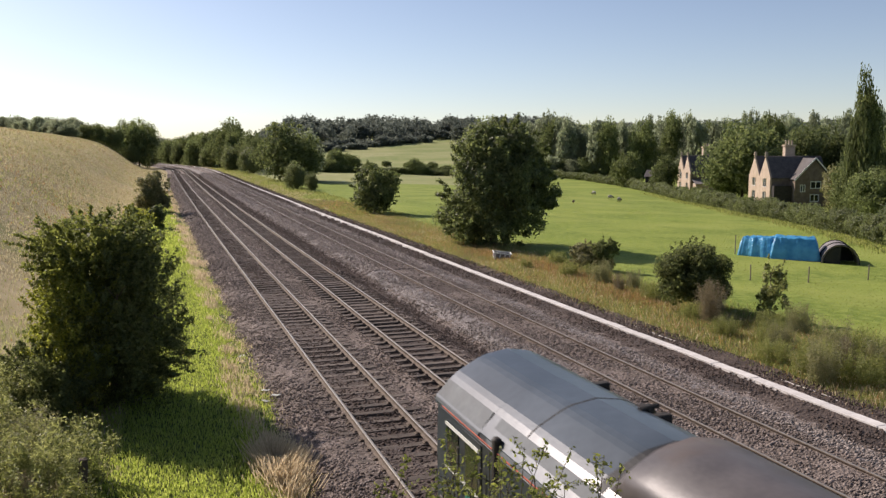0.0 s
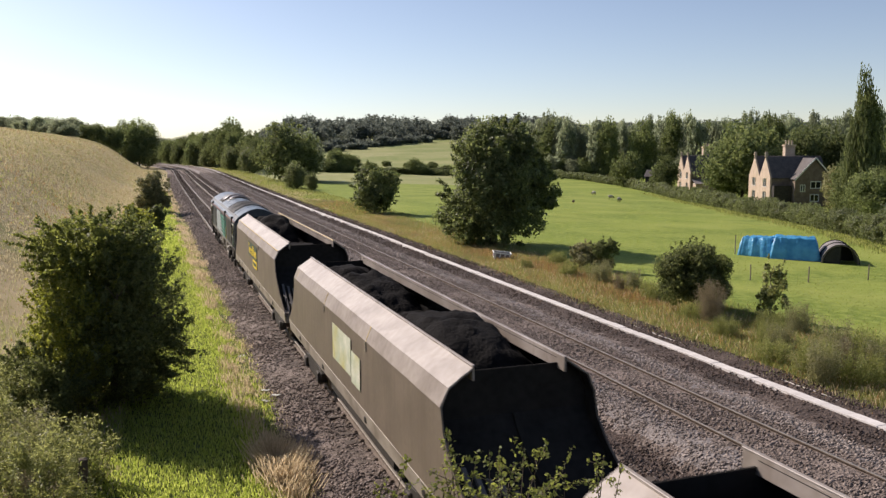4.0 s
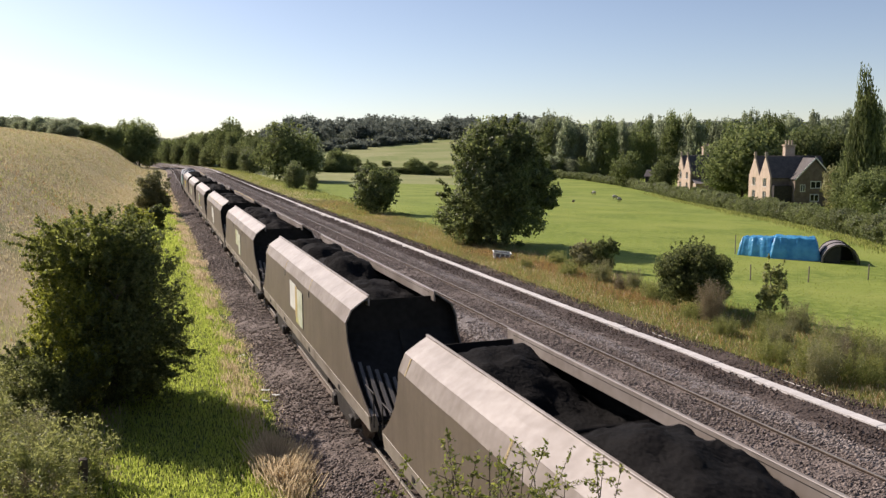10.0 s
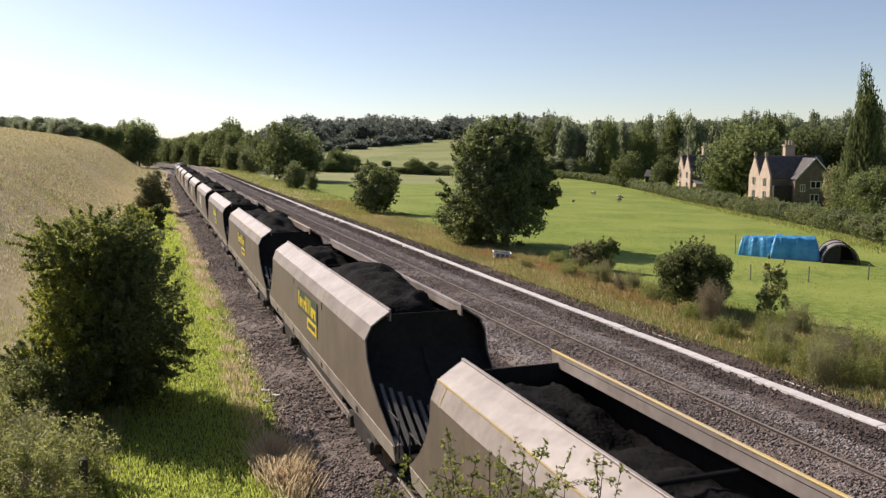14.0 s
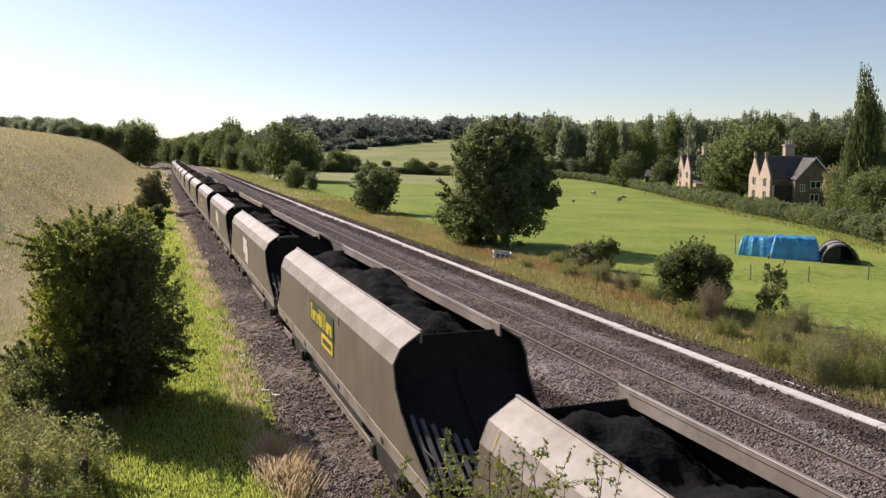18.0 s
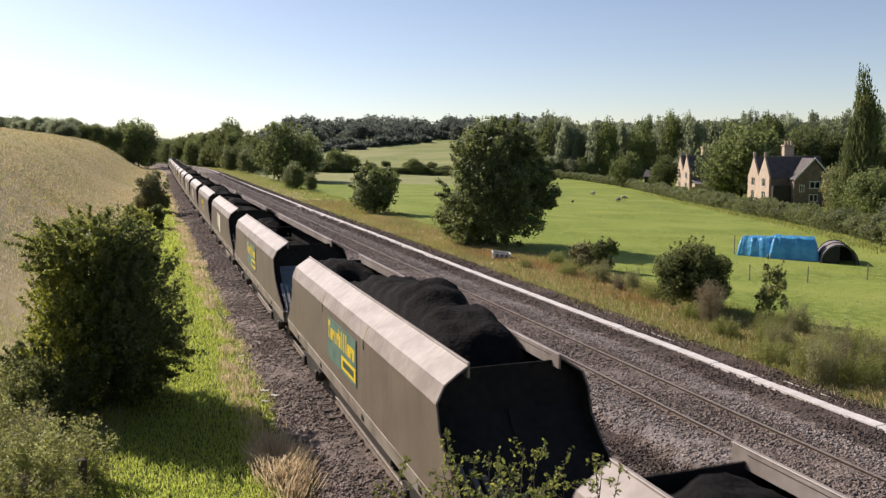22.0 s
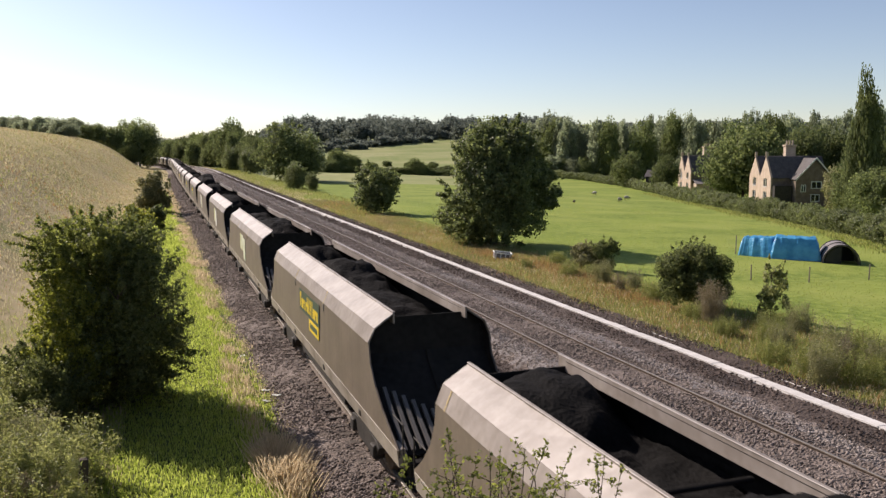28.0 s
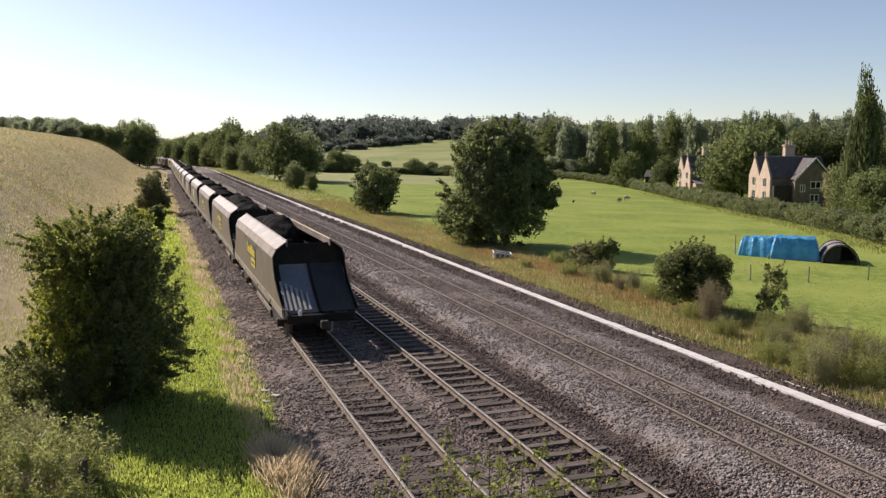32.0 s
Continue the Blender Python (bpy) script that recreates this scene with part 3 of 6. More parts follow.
        d["head_" + tag] = mesh_of("headstock", boxes((-1.22, 1.22, min(y1, y1 + s * 0.22), max(y1, y1 + s * 0.22), 0.98, 1.27), (-1.2, 1.2, y1 - s * 0.9 if s < 0 else y1 - 0.9, y1 if s > 0 else y1 + 0.9, 1.22, 1.30), bev=0.015), M_ENDK)
        d["coup_" + tag] = mesh_of("coupler", joined(rod((0, y1 + s * 0.3, 1.0), (0, y1 + s * 0.62, 1.0), 0.09), boxes((-0.14, 0.14, y1 + s * 0.72 - 0.12, y1 + s * 0.72 + 0.12, 0.86, 1.14), bev=0.03)), M_DARK)
        d["hose_" + tag] = mesh_of("brake_hose", joined(rod((0.35, y1 + s * 0.34, 1.0), (0.30, y1 + s * 0.5, 0.7), 0.025, 6), rod((0.30, y1 + s * 0.5, 0.7), (0.1, y1 + s * 0.62, 0.66), 0.025, 6)), M_SOLE)
        d["rail_" + tag] = mesh_of("handrail", joined(rod((-1.36, y1 + s * 0.2, 1.3), (-1.36, y1 + s * 0.2, 2.05), 0.016, 6), rod((-1.36, y1 + s * 0.2, 2.05), (-1.36, y1 - s * 0.5, 2.05), 0.016, 6)), M_DARK)
    d["frame"] = mesh_of("underframe", boxes((-0.25, 0.25, -TOPLEN - REAR + 0.2, FRONT - 0.2, 0.85, 1.2), (-1.1, 1.1, -10.6, -4.2, 0.55, 1.15), (-1.25, 1.25, -9.5, -5.3, 1.1, 1.25)), M_DARK)
    d["chute"] = mesh_of("discharge_chute", prism([(-1.3, 1.2), (1.3, 1.2), (0.7, 0.35), (-0.7, 0.35)], "y", -9.6, -5.1, 0.02), M_DARK)
    d["patch"] = mesh_of("lashing_hole", boxes((-1.425, -1.30, -0.09, 0.09, 1.22, 1.38), bev=0.02), M_DARK)
    d["stay"] = mesh_of("cross_stay", rod((-0.86, 0, 3.40), (0.86, 0, 3.40), 0.04), M_ENDK)
    for s, tag in ((-1, "l"), (1, "r")):
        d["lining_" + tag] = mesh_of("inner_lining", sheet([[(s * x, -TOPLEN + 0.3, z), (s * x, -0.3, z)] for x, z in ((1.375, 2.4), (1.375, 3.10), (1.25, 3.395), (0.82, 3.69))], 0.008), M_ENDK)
    d["fold"] = mesh_of("fold_line", boxes((-1.305, -1.280, -TOPLEN + 0.02, -0.02, 3.428, 3.447)), M_YEDGE)
    d["seam"] = mesh_of("canopy_seam", sheet([[(-1.434, -0.018, 3.11), (-1.434, 0.018, 3.11)], [(-1.299, -0.018, 3.436), (-1.299, 0.018, 3.436)]], 0.004), M_YEDGE)
    d["tick"] = mesh_of("side_strap", boxes((-1.442, -1.425, -0.022, 0.022, 2.90, 3.10)), M_TICK)
    # bogies
    side = [(-1.35, 0.62), (-1.2, 0.42), (-0.75, 0.42), (-0.55, 0.28), (0.55, 0.28), (0.75, 0.42), (1.2, 0.42), (1.35, 0.62), (1.15, 0.70), (0.65, 0.74), (0.4, 0.88), (-0.4, 0.88), (-0.65, 0.74), (-1.15, 0.70)]
    d["bf_l"] = mesh_of("bogie_frame", prism(side, "x", -1.14, -0.98, 0.012), M_DARK)
    d["bf_r"] = mesh_of("bogie_frame", prism(side, "x", 0.98, 1.14, 0.012), M_DARK)
    d["bolster"] = mesh_of("bolster", boxes((-0.98, 0.98, -0.22, 0.22, 0.5, 0.84), bev=0.02), M_DARK)
    wb = bmesh.new()
    for s in (-1, 1):
        for r, x, w in ((0.46, 0.7525, 0.12), (0.49, 0.69, 0.03)):
            bmesh.ops.create_cone(wb, cap_ends=True, segments=20, radius1=r, radius2=r, depth=w, matrix=Matrix.Translation((s * x, 0, 0)) @ Matrix.Rotation(math.pi / 2, 4, "Y"))
    bmesh.ops.create_cone(wb, cap_ends=True, segments=10, radius1=0.085, radius2=0.085, depth=2.0, matrix=Matrix.Rotation(math.pi / 2, 4, "Y"))
    d["wheel"] = mesh_of("wheelset", wb, M_RAIL)
    d["axlebox"] = mesh_of("axle_box", boxes((-1.22, -0.96, -0.16, 0.16, 0.30, 0.62), bev=0.03), M_DARK)
    return d


# how each wagon's coal lies: its level, then heaps as (place along the wagon, height, reach)
LOADS = [(2.75, (-1.3, 0.8, 1.4), (-4.2, 1.05, 1.8), (-11.0, 0.4, 2.5)), (2.95, (-1.2, 0.5, 1.2), (-4.4, 0.7, 1.7), (-11.2, 0.85, 2.2)),
         (2.92, (-1.4, 0.5, 1.3), (-5.0, 0.3, 1.5), (-10.6, 0.9, 2.2)), (2.90, (-1.2, 0.55, 1.3), (-8.0, 0.8, 2.2), (-11.5, 0.3, 1.5)),
         (3.00, (-1.0, 0.5, 1.1), (-4.0, 0.75, 1.6), (-7.2, 0.75, 1.7), (-10.4, 0.5, 1.7)), (2.95, (-1.0, 0.6, 1.2), (-4.5, 0.8, 1.7), (-8.0, 0.9, 1.7), (-11.6, 0.5, 1.8)),
         (3.00, (-1.5, 0.6, 1.4), (-7.0, 0.8, 2.2), (-11.0, 0.65, 1.7)), (3.00, (-1.0, 0.5, 1.2), (-4.0, 0.6, 1.6), (-9.0, 0.95, 2.8)),
         (2.98, (-1.0, 0.5, 1.2), (-8.4, 0.85, 2.2), (-11.6, 0.75, 2.0)), (2.85, (-1.0, 0.45, 1.4), (-5.0, 0.3, 2.0), (-9.5, 0.35, 2.2)),
         (2.60, (-1.0, 0.9, 1.4), (-4.0, 0.75, 1.7), (-10.4, 0.5, 2.4)), (2.95, (-1.2, 0.55, 1.3), (-4.2, 0.35, 1.5), (-7.6, 0.85, 2.2), (-11.2, 0.4, 1.8)),
         (2.92, (-1.0, 0.6, 1.2), (-4.2, 0.7, 1.6), (-9.0, 0.4, 2.2)), (2.55, (-1.0, 0.85, 1.5), (-6.0, 0.3, 2.0), (-10.4, 0.4, 2.4)),
         (3.05, (-1.0, 0.55, 1.2), (-5.0, 0.4, 1.8), (-8.2, 0.95, 2.4), (-11.6, 0.95, 2.4)), (2.60, (-0.9, 0.95, 1.4), (-4.5, 1.1, 1.9), (-9.4, 0.4, 2.2)),
         (2.65, (-1.0, 0.85, 1.4), (-5.0, 1.0, 2.0), (-10.4, 0.4, 2.2)), (2.92, (-1.0, 0.45, 1.3), (-5.2, 0.4, 1.8), (-9.2, 0.8, 2.4)),
         (2.90, (-0.9, 0.65, 1.3), (-6.4, 0.8, 2.2), (-10.4, 0.35, 2.0)), (2.95, (-1.0, 0.65, 1.3), (-7.4, 1.0, 2.2), (-11.6, 0.75, 2.2)),
         (2.25, (-1.0, 1.25, 1.6), (-6.0, 1.7, 2.6), (-11.2, 0.2, 2.0))]


def coal_mesh(seed):
    """Tipped coal: uneven heaps with a broken surface and loose lumps."""
    rng = random.Random(seed)
    base, *heaps = LOADS[seed]

    def top(x, y):
        z = base + sum((h + 0.1) * max(0, math.cos(min(abs(y - c) / w * 1.3, 1.57))) ** 0.95 * max(0.0, 1 - (abs(x) / 1.2) ** 3) for c, h, w in heaps)
        z += 0.13 * noise.noise((x * 1.3 + seed, y * 1.1, seed)) + 0.12 * noise.noise((x * 2.6, y * 2.6, seed)) + 0.09 * abs(noise.noise((x * 6, y * 6, seed))) + 0.035 * noise.noise((x * 17, y * 17, seed))
        z -= 1.15 * max(0.0, 1 - (y + TOPLEN) / 1.5) + 0.3 * max(0.0, 1 + y / 0.6) ** 1.5
        return min(z, 3.40) if abs(x) > 0.8 else z
    xs, ys = np.linspace(-1.27, 1.27, 23), np.linspace(-TOPLEN + 0.05, -0.05, 122)
    v = np.array([(x, y, top(x, y)) for y in ys for x in xs])
    f = grid_faces(len(ys), len(xs))
    lv, lf = [], []
    for k in range(520):
        x, y, s = rng.uniform(-0.8, 0.8), rng.uniform(-TOPLEN + 0.2, -0.2), rng.uniform(0.03, 0.10)
        q = len(v) + len(lv)
        c = Vector((x, y, top(x, y) + s * 0.2))
        for o in ((1, 0, 0), (0, 1, 0), (-1, 0.2, 0), (0.1, -1, 0), (0, 0, 1), (0, 0, -1)):
            lv.append(c + Vector(o) * s * rng.uniform(0.6, 1.3))
        for a, b in ((0, 1), (1, 2), (2, 3), (3, 0)):
            lf += [(q + a, q + b, q + 4, q + 4), (q + b, q + a, q + 5, q + 5)]
    return raw("coal_load", np.concatenate([v, np.array(lv)]), np.concatenate([f, np.array(lf)]), M_COAL)


# liveries, wagon by wagon behind the locomotive
LIVERY = ["yellow", "patch", "three", "bars", "pale", "pair", "green", "yellow", "yellow", "pale", "bars", "yellow", "flag", "green", "green", "pair", "flag", "pale", "yellow", "yellow", "yellow"]
LABELS = {"yellow": "loaded grey-brown hopper wagon with yellow lettering on its side", "patch": "loaded grey-brown hopper wagon with a torn pale green panel",
          "three": "loaded grey-brown hopper wagon with white and green panels", "bars": "loaded grey-brown hopper wagon with white torn bars on its side",
          "pale": "loaded grey-brown hopper wagon with faded white and green panels", "pair": "loaded grey-brown hopper wagon with a white panel beside a stained one",
          "flag": "loaded grey-brown hopper wagon with a stepped cream panel", "green": "loaded grey-brown hopper wagon with yellow lettering on a green panel"}


def side_block(y0, y1, z0, z1, lift=0.0):
    """A vinyl panel on the near side."""
    y0, y1 = (-5.8 + (v + 2.3) * 1.13 for v in (y0, y1))
    return boxes((-1.444 - lift, -1.438, y0, y1, z0, z1))


def letters(host, name, y0, y1, z0, z1, n, seed, lift, material, label):
    """A row of plain bars of lettering size, each one a part of its panel."""
    rng = random.Random(seed)
    y0, y1 = (-5.8 + (v + 2.3) * 1.13 for v in (y0, y1))
    w = (y0 - y1) / n
    lo, hi = -1.446 - lift, -1.4395
    for i in range(n):
        a = y0 - i * w
        low = z0 + (z1 - z0) * 0.64
        top = z1 if i in (0, 3, 5, 6, 7, 8) else low
        if i in (3, 6, 7, 8):
            box(bm := bmesh.new(), lo, hi, a - w * 0.62, a - w * 0.22, z0, top if i != 3 else low)
        else:
            pts = [(a - w * 0.06, z0), (a - w * 0.06, top), (a - w * 0.92, top), (a - w * 0.92, top - 0.28 * (z1 - z0)), (a - w * 0.42, top - 0.28 * (z1 - z0)), (a - w * 0.42, z0)]
            if i % 2:
                pts = [(a - w * 0.06, z0), (a - w * 0.06, top), (a - w * 0.40, top), (a - w * 0.40, low), (a - w * 0.92, low), (a - w * 0.92, z0)]
            bm = prism(pts, "x", lo, hi)
        part(name, bm, material, host, label if i == 0 else "")


def livery_parts(kind, w):
    p = lambda nm, bm, m, lb="": part(nm, bm, m, w, lb)
    if kind in ("yellow", "green"):
        if kind == "green":
            v = p("vinyl_panel", side_block(-2.3, -5.1, 1.85, 2.95), M_FADED, "faded teal vinyl panel")
        else:
            v = p("vinyl_panel", side_block(-2.3, -5.15, 2.30, 2.95), M_GREEN, "dark green vinyl panel")
        letters(v, "letter_bar", -2.42, -5.0, 2.40, 2.86, 12, 4, 0.004, M_YELLOW, "yellow letter drawn as a plain bar")
        bd = p("vinyl_badge", side_block(-3.75, -5.05, 1.93, 2.27, 0.003), M_YELLOW, "yellow vinyl badge")
        part("badge_line", side_block(-3.90, -4.90, 2.02, 2.18, 0.005), M_GREEN, bd, "green line of lettering as a plain bar")
    elif kind == "patch":
        p("vinyl_panel", side_block(-2.6, -4.4, 1.95, 2.85), M_PALE, "torn pale green vinyl panel")
        p("vinyl_strip", side_block(-4.45, -5.2, 1.85, 2.6), M_PALE)
    elif kind == "three":
        p("vinyl_panel", side_block(-2.3, -3.1, 2.2, 2.95), M_WHITE, "white vinyl panel")
        p("vinyl_panel", side_block(-3.12, -4.1, 1.9, 2.85), M_TEAL, "worn green vinyl panel")
        p("vinyl_strip", side_block(-3.4, -3.7, 1.7, 2.9, 0.003), M_YELLOW)
        p("vinyl_strip", side_block(-3.2, -4.1, 2.2, 2.35, 0.003), M_YELLOW)
        letters(w, "scrawl", -4.3, -6.6, 1.7, 1.92, 9, 3, 0.0, M_WHITE, "white scrawled bar")
    elif kind == "bars":
        for y0, y1, z0, z1 in ((-2.6, -3.2, 2.1, 2.9), (-3.3, -4.0, 1.75, 2.85), (-4.05, -4.3, 1.7, 2.5)):
            p("vinyl_strip", side_block(y0, y1, z0, z1), M_WHITE, "torn white vinyl strip")
    elif kind == "pale":
        p("vinyl_panel", side_block(-2.7, -4.0, 2.1, 2.9), M_PALE, "faded pale green vinyl panel")
        p("vinyl_panel", side_block(-4.02, -4.8, 1.72, 2.78), M_PALE, "faded pale green vinyl panel")
    elif kind == "pair":
        p("vinyl_panel", side_block(-2.6, -3.6, 2.05, 2.92), M_WHITE, "white vinyl panel")
        p("vinyl_panel", side_block(-3.62, -4.7, 1.72, 2.84), M_PALE, "stained vinyl panel with a yellow streak")
        p("vinyl_strip", side_block(-3.55, -3.85, 1.9, 2.88, 0.003), M_YEDGE)
    elif kind == "flag":
        p("vinyl_panel", side_block(-2.35, -3.4, 1.95, 2.9), M_PALE, "stained cream vinyl panel")
        p("vinyl_panel", side_block(-3.42, -4.35, 1.70, 2.84), M_WHITE, "cream vinyl panel")


def make_wagon(d, coal, kind, clean=False, rim=False):
    w = tagged(new("hopper_wagon"), LABELS[kind], "wagon", "coal wagons in the train")
    for k, lb in (("side_l", ""), ("side_r", ""), ("low_l", "dusty pale canopy plate"), ("low_r", "dusty pale canopy plate"), ("up_l", "sunlit dusty canopy plate"), ("up_r", "dusty canopy plate"),
                  ("lip_l", ""), ("lip_r", ""), ("edge_l", ""), ("edge_y" if rim else "edge_r", "worn yellow rim bead" if rim else ""), ("sole_l", ""), ("sole_r", ""), ("frame", "grimy black underframe"), ("chute", "")):
        part(d[k].name.split(".")[0], d[k], None, w, lb)
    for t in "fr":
        e = part("end_sheet", d[("endc_" if clean else "end_") + t], None, w, "sloping end sheet, sky reflection in its blue-grey colour" if clean else "sloping coal-black end sheet")
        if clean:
            part("end_sheet", d["endm_" + t], None, w, "half of the sloping end sheet darkened for shade")
            part("end_sheet", d["endk_" + t], None, w, "black edge of the end sheet, shade in its colour")
        part("end_bulkhead", d["bulk_" + t], None, w, "bulkhead black with coal soot and painted shade")
        part("inner_wing", d["wing_" + t + "l"], None, w, "inner face black with soot and painted shade"), part("inner_wing", d["wing_" + t + "r"], None, w, "inner face black with soot and painted shade")
        for rib in d[("ribc_" if clean else "ribs_") + t]:
            part("end_rib", rib, None, e, "steel rib, sunlight in its pale colour" if clean else "dull dusty rib")
        part("end_stiffener", d["keel_" + t], None, e)
        for k in ("head_", "coup_", "hose_", "rail_"):
            part(d[k + t].name.split(".")[0], d[k + t], None, w)
    for y in (-1.6, -12.9):
        b = part("bogie", d["bolster"], None, w, "grimy black bogie")
        b.location = (0, y, 0)
        part("bogie_frame", d["bf_l"], None, b), part("bogie_frame", d["bf_r"], None, b)
        for dy in (-1.0, 1.0):
            part("wheelset", d["wheel"], None, b, "rusty wheelset").location = (0, dy, 0.46)
            part("axle_box", d["axlebox"], None, b).location = (0, dy, 0)
    for y in (-0.9, -4.6, -9.4, -13.6):
        part("lashing_hole", d["patch"], None, w).location = (0, y, 0)
    for y in (-4.9,):
        part("cross_stay", d["stay"], None, w).location = (0, y, 0)
    for y in (-0.45, -5.0, -9.6):
        part("canopy_seam", d["seam"], None, w).location = (0, y, 0)
    for y in (-5.0, -9.6):
        part("side_strap", d["tick"], None, w).location = (0, y, 0)
    if rim:
        part("fold_line", d["fold"], None, w, "worn yellow line along the canopy fold")
    for t in "lr":
        part("inner_lining", d["lining_" + t], None, w, "coal-blackened inner plates")
    part("coal_load", coal, None, w, "heaped black coal")
    livery_parts(kind, w)
    return w


LOCO_GAP, LOCO_LEN = 2.0, 20.6


def make_loco():
    """Diesel freight locomotive; its rear headstock at y = 0, its front at y = LOCO_LEN."""
    lo = tagged(new("diesel_locomotive"), "dark diesel locomotive with green and silver sides, grey roof", "locomotive")
    N = LOCO_LEN
    half = [(1.31, 3.06), (1.29, 3.17), (1.05, 3.42), (0.97, 3.495), (0.88, 3.56), (0.55, 3.735), (0.46, 3.775), (0.36, 3.805), (0.0, 3.86)]
    roof = [(-x, z) for x, z in half] + [(x, z) for x, z in reversed(half[:-1])]

    def hoop(y0, y1, lift, wide, material, nm, host, label=""):
        """A band laid over the roof's curve."""
        rows = [[(x, y0, z + lift), (x, y1, z + lift)] for x, z in roof if abs(x) <= wide]
        return part(nm, sheet(rows, 0.03), material, host, label)
    part("body", prism([(-1.31, 1.50), (-1.31, 3.06), (1.31, 3.06), (1.31, 1.50)], "y", 0.72, N - 0.45, 0.02), M_LBLUE, lo)

    part("roof", prism(roof, "y", 2.35, N - 2.2), M_LROOF, lo, "blue-grey roof panels")
    for s in (-1, 1):
        for y0, y1 in ((2.4, 7.9), (8.05, 11.45), (11.55, N - 2.45), (0.54, 2.3), (N - 2.15, N - 0.22)):
            part("cantrail_panel", sheet([[(s * 1.318, y0, 3.10), (s * 1.318, y1, 3.10)], [(s * 1.298, y0, 3.145), (s * 1.298, y1, 3.145)], [(s * 1.06, y0, 3.425), (s * 1.06, y1, 3.425)]], 0.012), M_LCHAM, lo, "paler grey cantrail panel")
    for y0, y1 in ((0.52, 2.33), (N - 2.18, N - 0.2)):
        part("cab_roof", prism([(x, z - 0.012) for x, z in roof], "y", y0, y1), M_LROOF, lo, "grey arched cab roof")
        ye = y0 - 0.03 if y0 < 1 else y1
        part("cab_end", prism([(x * 0.985, z - 0.03) for x, z in roof], "y", ye, ye + 0.03), M_LBLUE, lo, "black cab end")
    for y0, y1 in ((0.52, 0.715), (N - 0.445, N - 0.22)):
        fr = part("cab_front", prism([(-1.28, 1.1), (1.28, 1.1), (1.29, 2.35), (1.27, 3.05), (-1.27, 3.05), (-1.29, 2.35)], "y", y0, y1, 0.03), M_LBLUE, lo)
        yy = (y0 - 0.012, y0) if y0 < 1 else (y1, y1 + 0.012)
        for s in (-1, 1):
            part("windscreen", boxes((min(s * 0.1, s * 1.05), max(s * 0.1, s * 1.05), *yy, 2.38, 2.98)), M_GLASS, fr, "dark cab windscreen")
        for s in (-1, 1):
            part("lamp", rod((s * 0.95, yy[0] - 0.02, 1.42), (s * 0.95, yy[1] + 0.02, 1.42), 0.13, 14), M_WHITE, fr, "round white lamp lens")
        part("warning_panel", boxes((-1.1, 1.1, *yy, 1.15, 2.25)), M_DULLY, fr, "grimy yellow warning panel")
    for s in (-1, 1):
        f = lambda a, b: (min(s * a, s * b), max(s * a, s * b))
        part("cantrail_stripe", boxes((*f(1.315, 1.328), 0.75, N - 0.6, 3.082, 3.098)), M_RED, lo, "red cantrail stripe")
        part("louvre_panel", boxes((*f(1.312, 1.325), 10.95, 13.9, 1.58, 2.95)), M_LSILV, lo, "silver louvred side panel")
        part("louvre_recess", boxes((*f(1.312, 1.322), 7.2, 10.9, 1.58, 2.95)), M_TENT, lo, "black recess behind green slats")
        for i in range(16):
            part("louvre", boxes((*f(1.325, 1.345), 11.0, 13.85, 1.63 + 0.082 * i, 1.663 + 0.082 * i)), M_LSILV, lo)
        part("green_post", boxes((*f(1.312, 1.332), 6.62, 6.88, 1.6, 2.9)), M_TEAL, lo, "bright green painted post")
        part("yellow_edge", boxes((*f(1.312, 1.330), 6.54, 6.60, 1.55, 2.3)), M_YELLOW, lo, "yellow painted edge")
        for i in range(6):
            h = 1.60 + 0.225 * i
            part("green_slat", boxes((*f(1.330, 1.350), 7.22, 9.0 + i * 0.30, h, h + 0.135), bev=0.006), M_TEAL, lo, "green painted slat")
            part("silver_slat", boxes((*f(1.330, 1.349), 9.0 + i * 0.30, 10.88, h, h + 0.135), bev=0.006), M_LSILV, lo, "silver painted slat")
        part("intake_screen", boxes((*f(1.312, 1.326), 2.75, 5.3, 1.6, 2.95)), M_TENT, lo, "black intake screen")
        part("intake_screen", boxes((*f(1.312, 1.326), 14.05, 15.6, 1.7, 2.92)), M_TENT, lo, "black intake screen")
        for y0 in (1.0, N - 2.3):
            d = part("cab_door", boxes((*f(1.312, 1.328), y0, y0 + 0.75, 1.55, 3.0)), M_LBLUE, lo)
            part("door_window", boxes((*f(1.328, 1.334), y0 + 0.12, y0 + 0.62, 2.2, 2.85)), M_GLASS, d, "dark door glass")
            for dy in (-0.08, 0.83):
                part("handrail", rod((s * 1.37, y0 + dy, 1.2), (s * 1.37, y0 + dy, 2.7), 0.02, 6), M_RIB, lo, "pale grab rail")
            for za, zb in ((2.14, 2.2), (2.85, 2.91)):
                part("window_rim", boxes((*f(1.328, 1.338), y0 + 0.08, y0 + 1.5, za, zb)), M_WHITE, d, "pale window surround")
            part("cab_badge", boxes((*f(1.329, 1.336), y0 + 0.15, y0 + 0.6, 1.62, 2.05)), M_TEAL, d, "green square badge")
            part("side_window", boxes((*f(1.312, 1.327), y0 + 0.95, y0 + 1.45, 2.25, 2.85)), M_GLASS, lo, "dark cab side glass")
        for y0 in (2.15, 6.9, N - 2.9):
            part("cantrail_vent", boxes((*f(1.24, 1.36), y0, y0 + 0.14, 2.6, 3.3), bev=0.03), M_DARK, lo)
        part("sill_strip", boxes((*f(1.312, 1.335), 0.75, N - 0.5, 1.42, 1.53), bev=0.006), M_LSOLE, lo, "dusty grey sill strip")
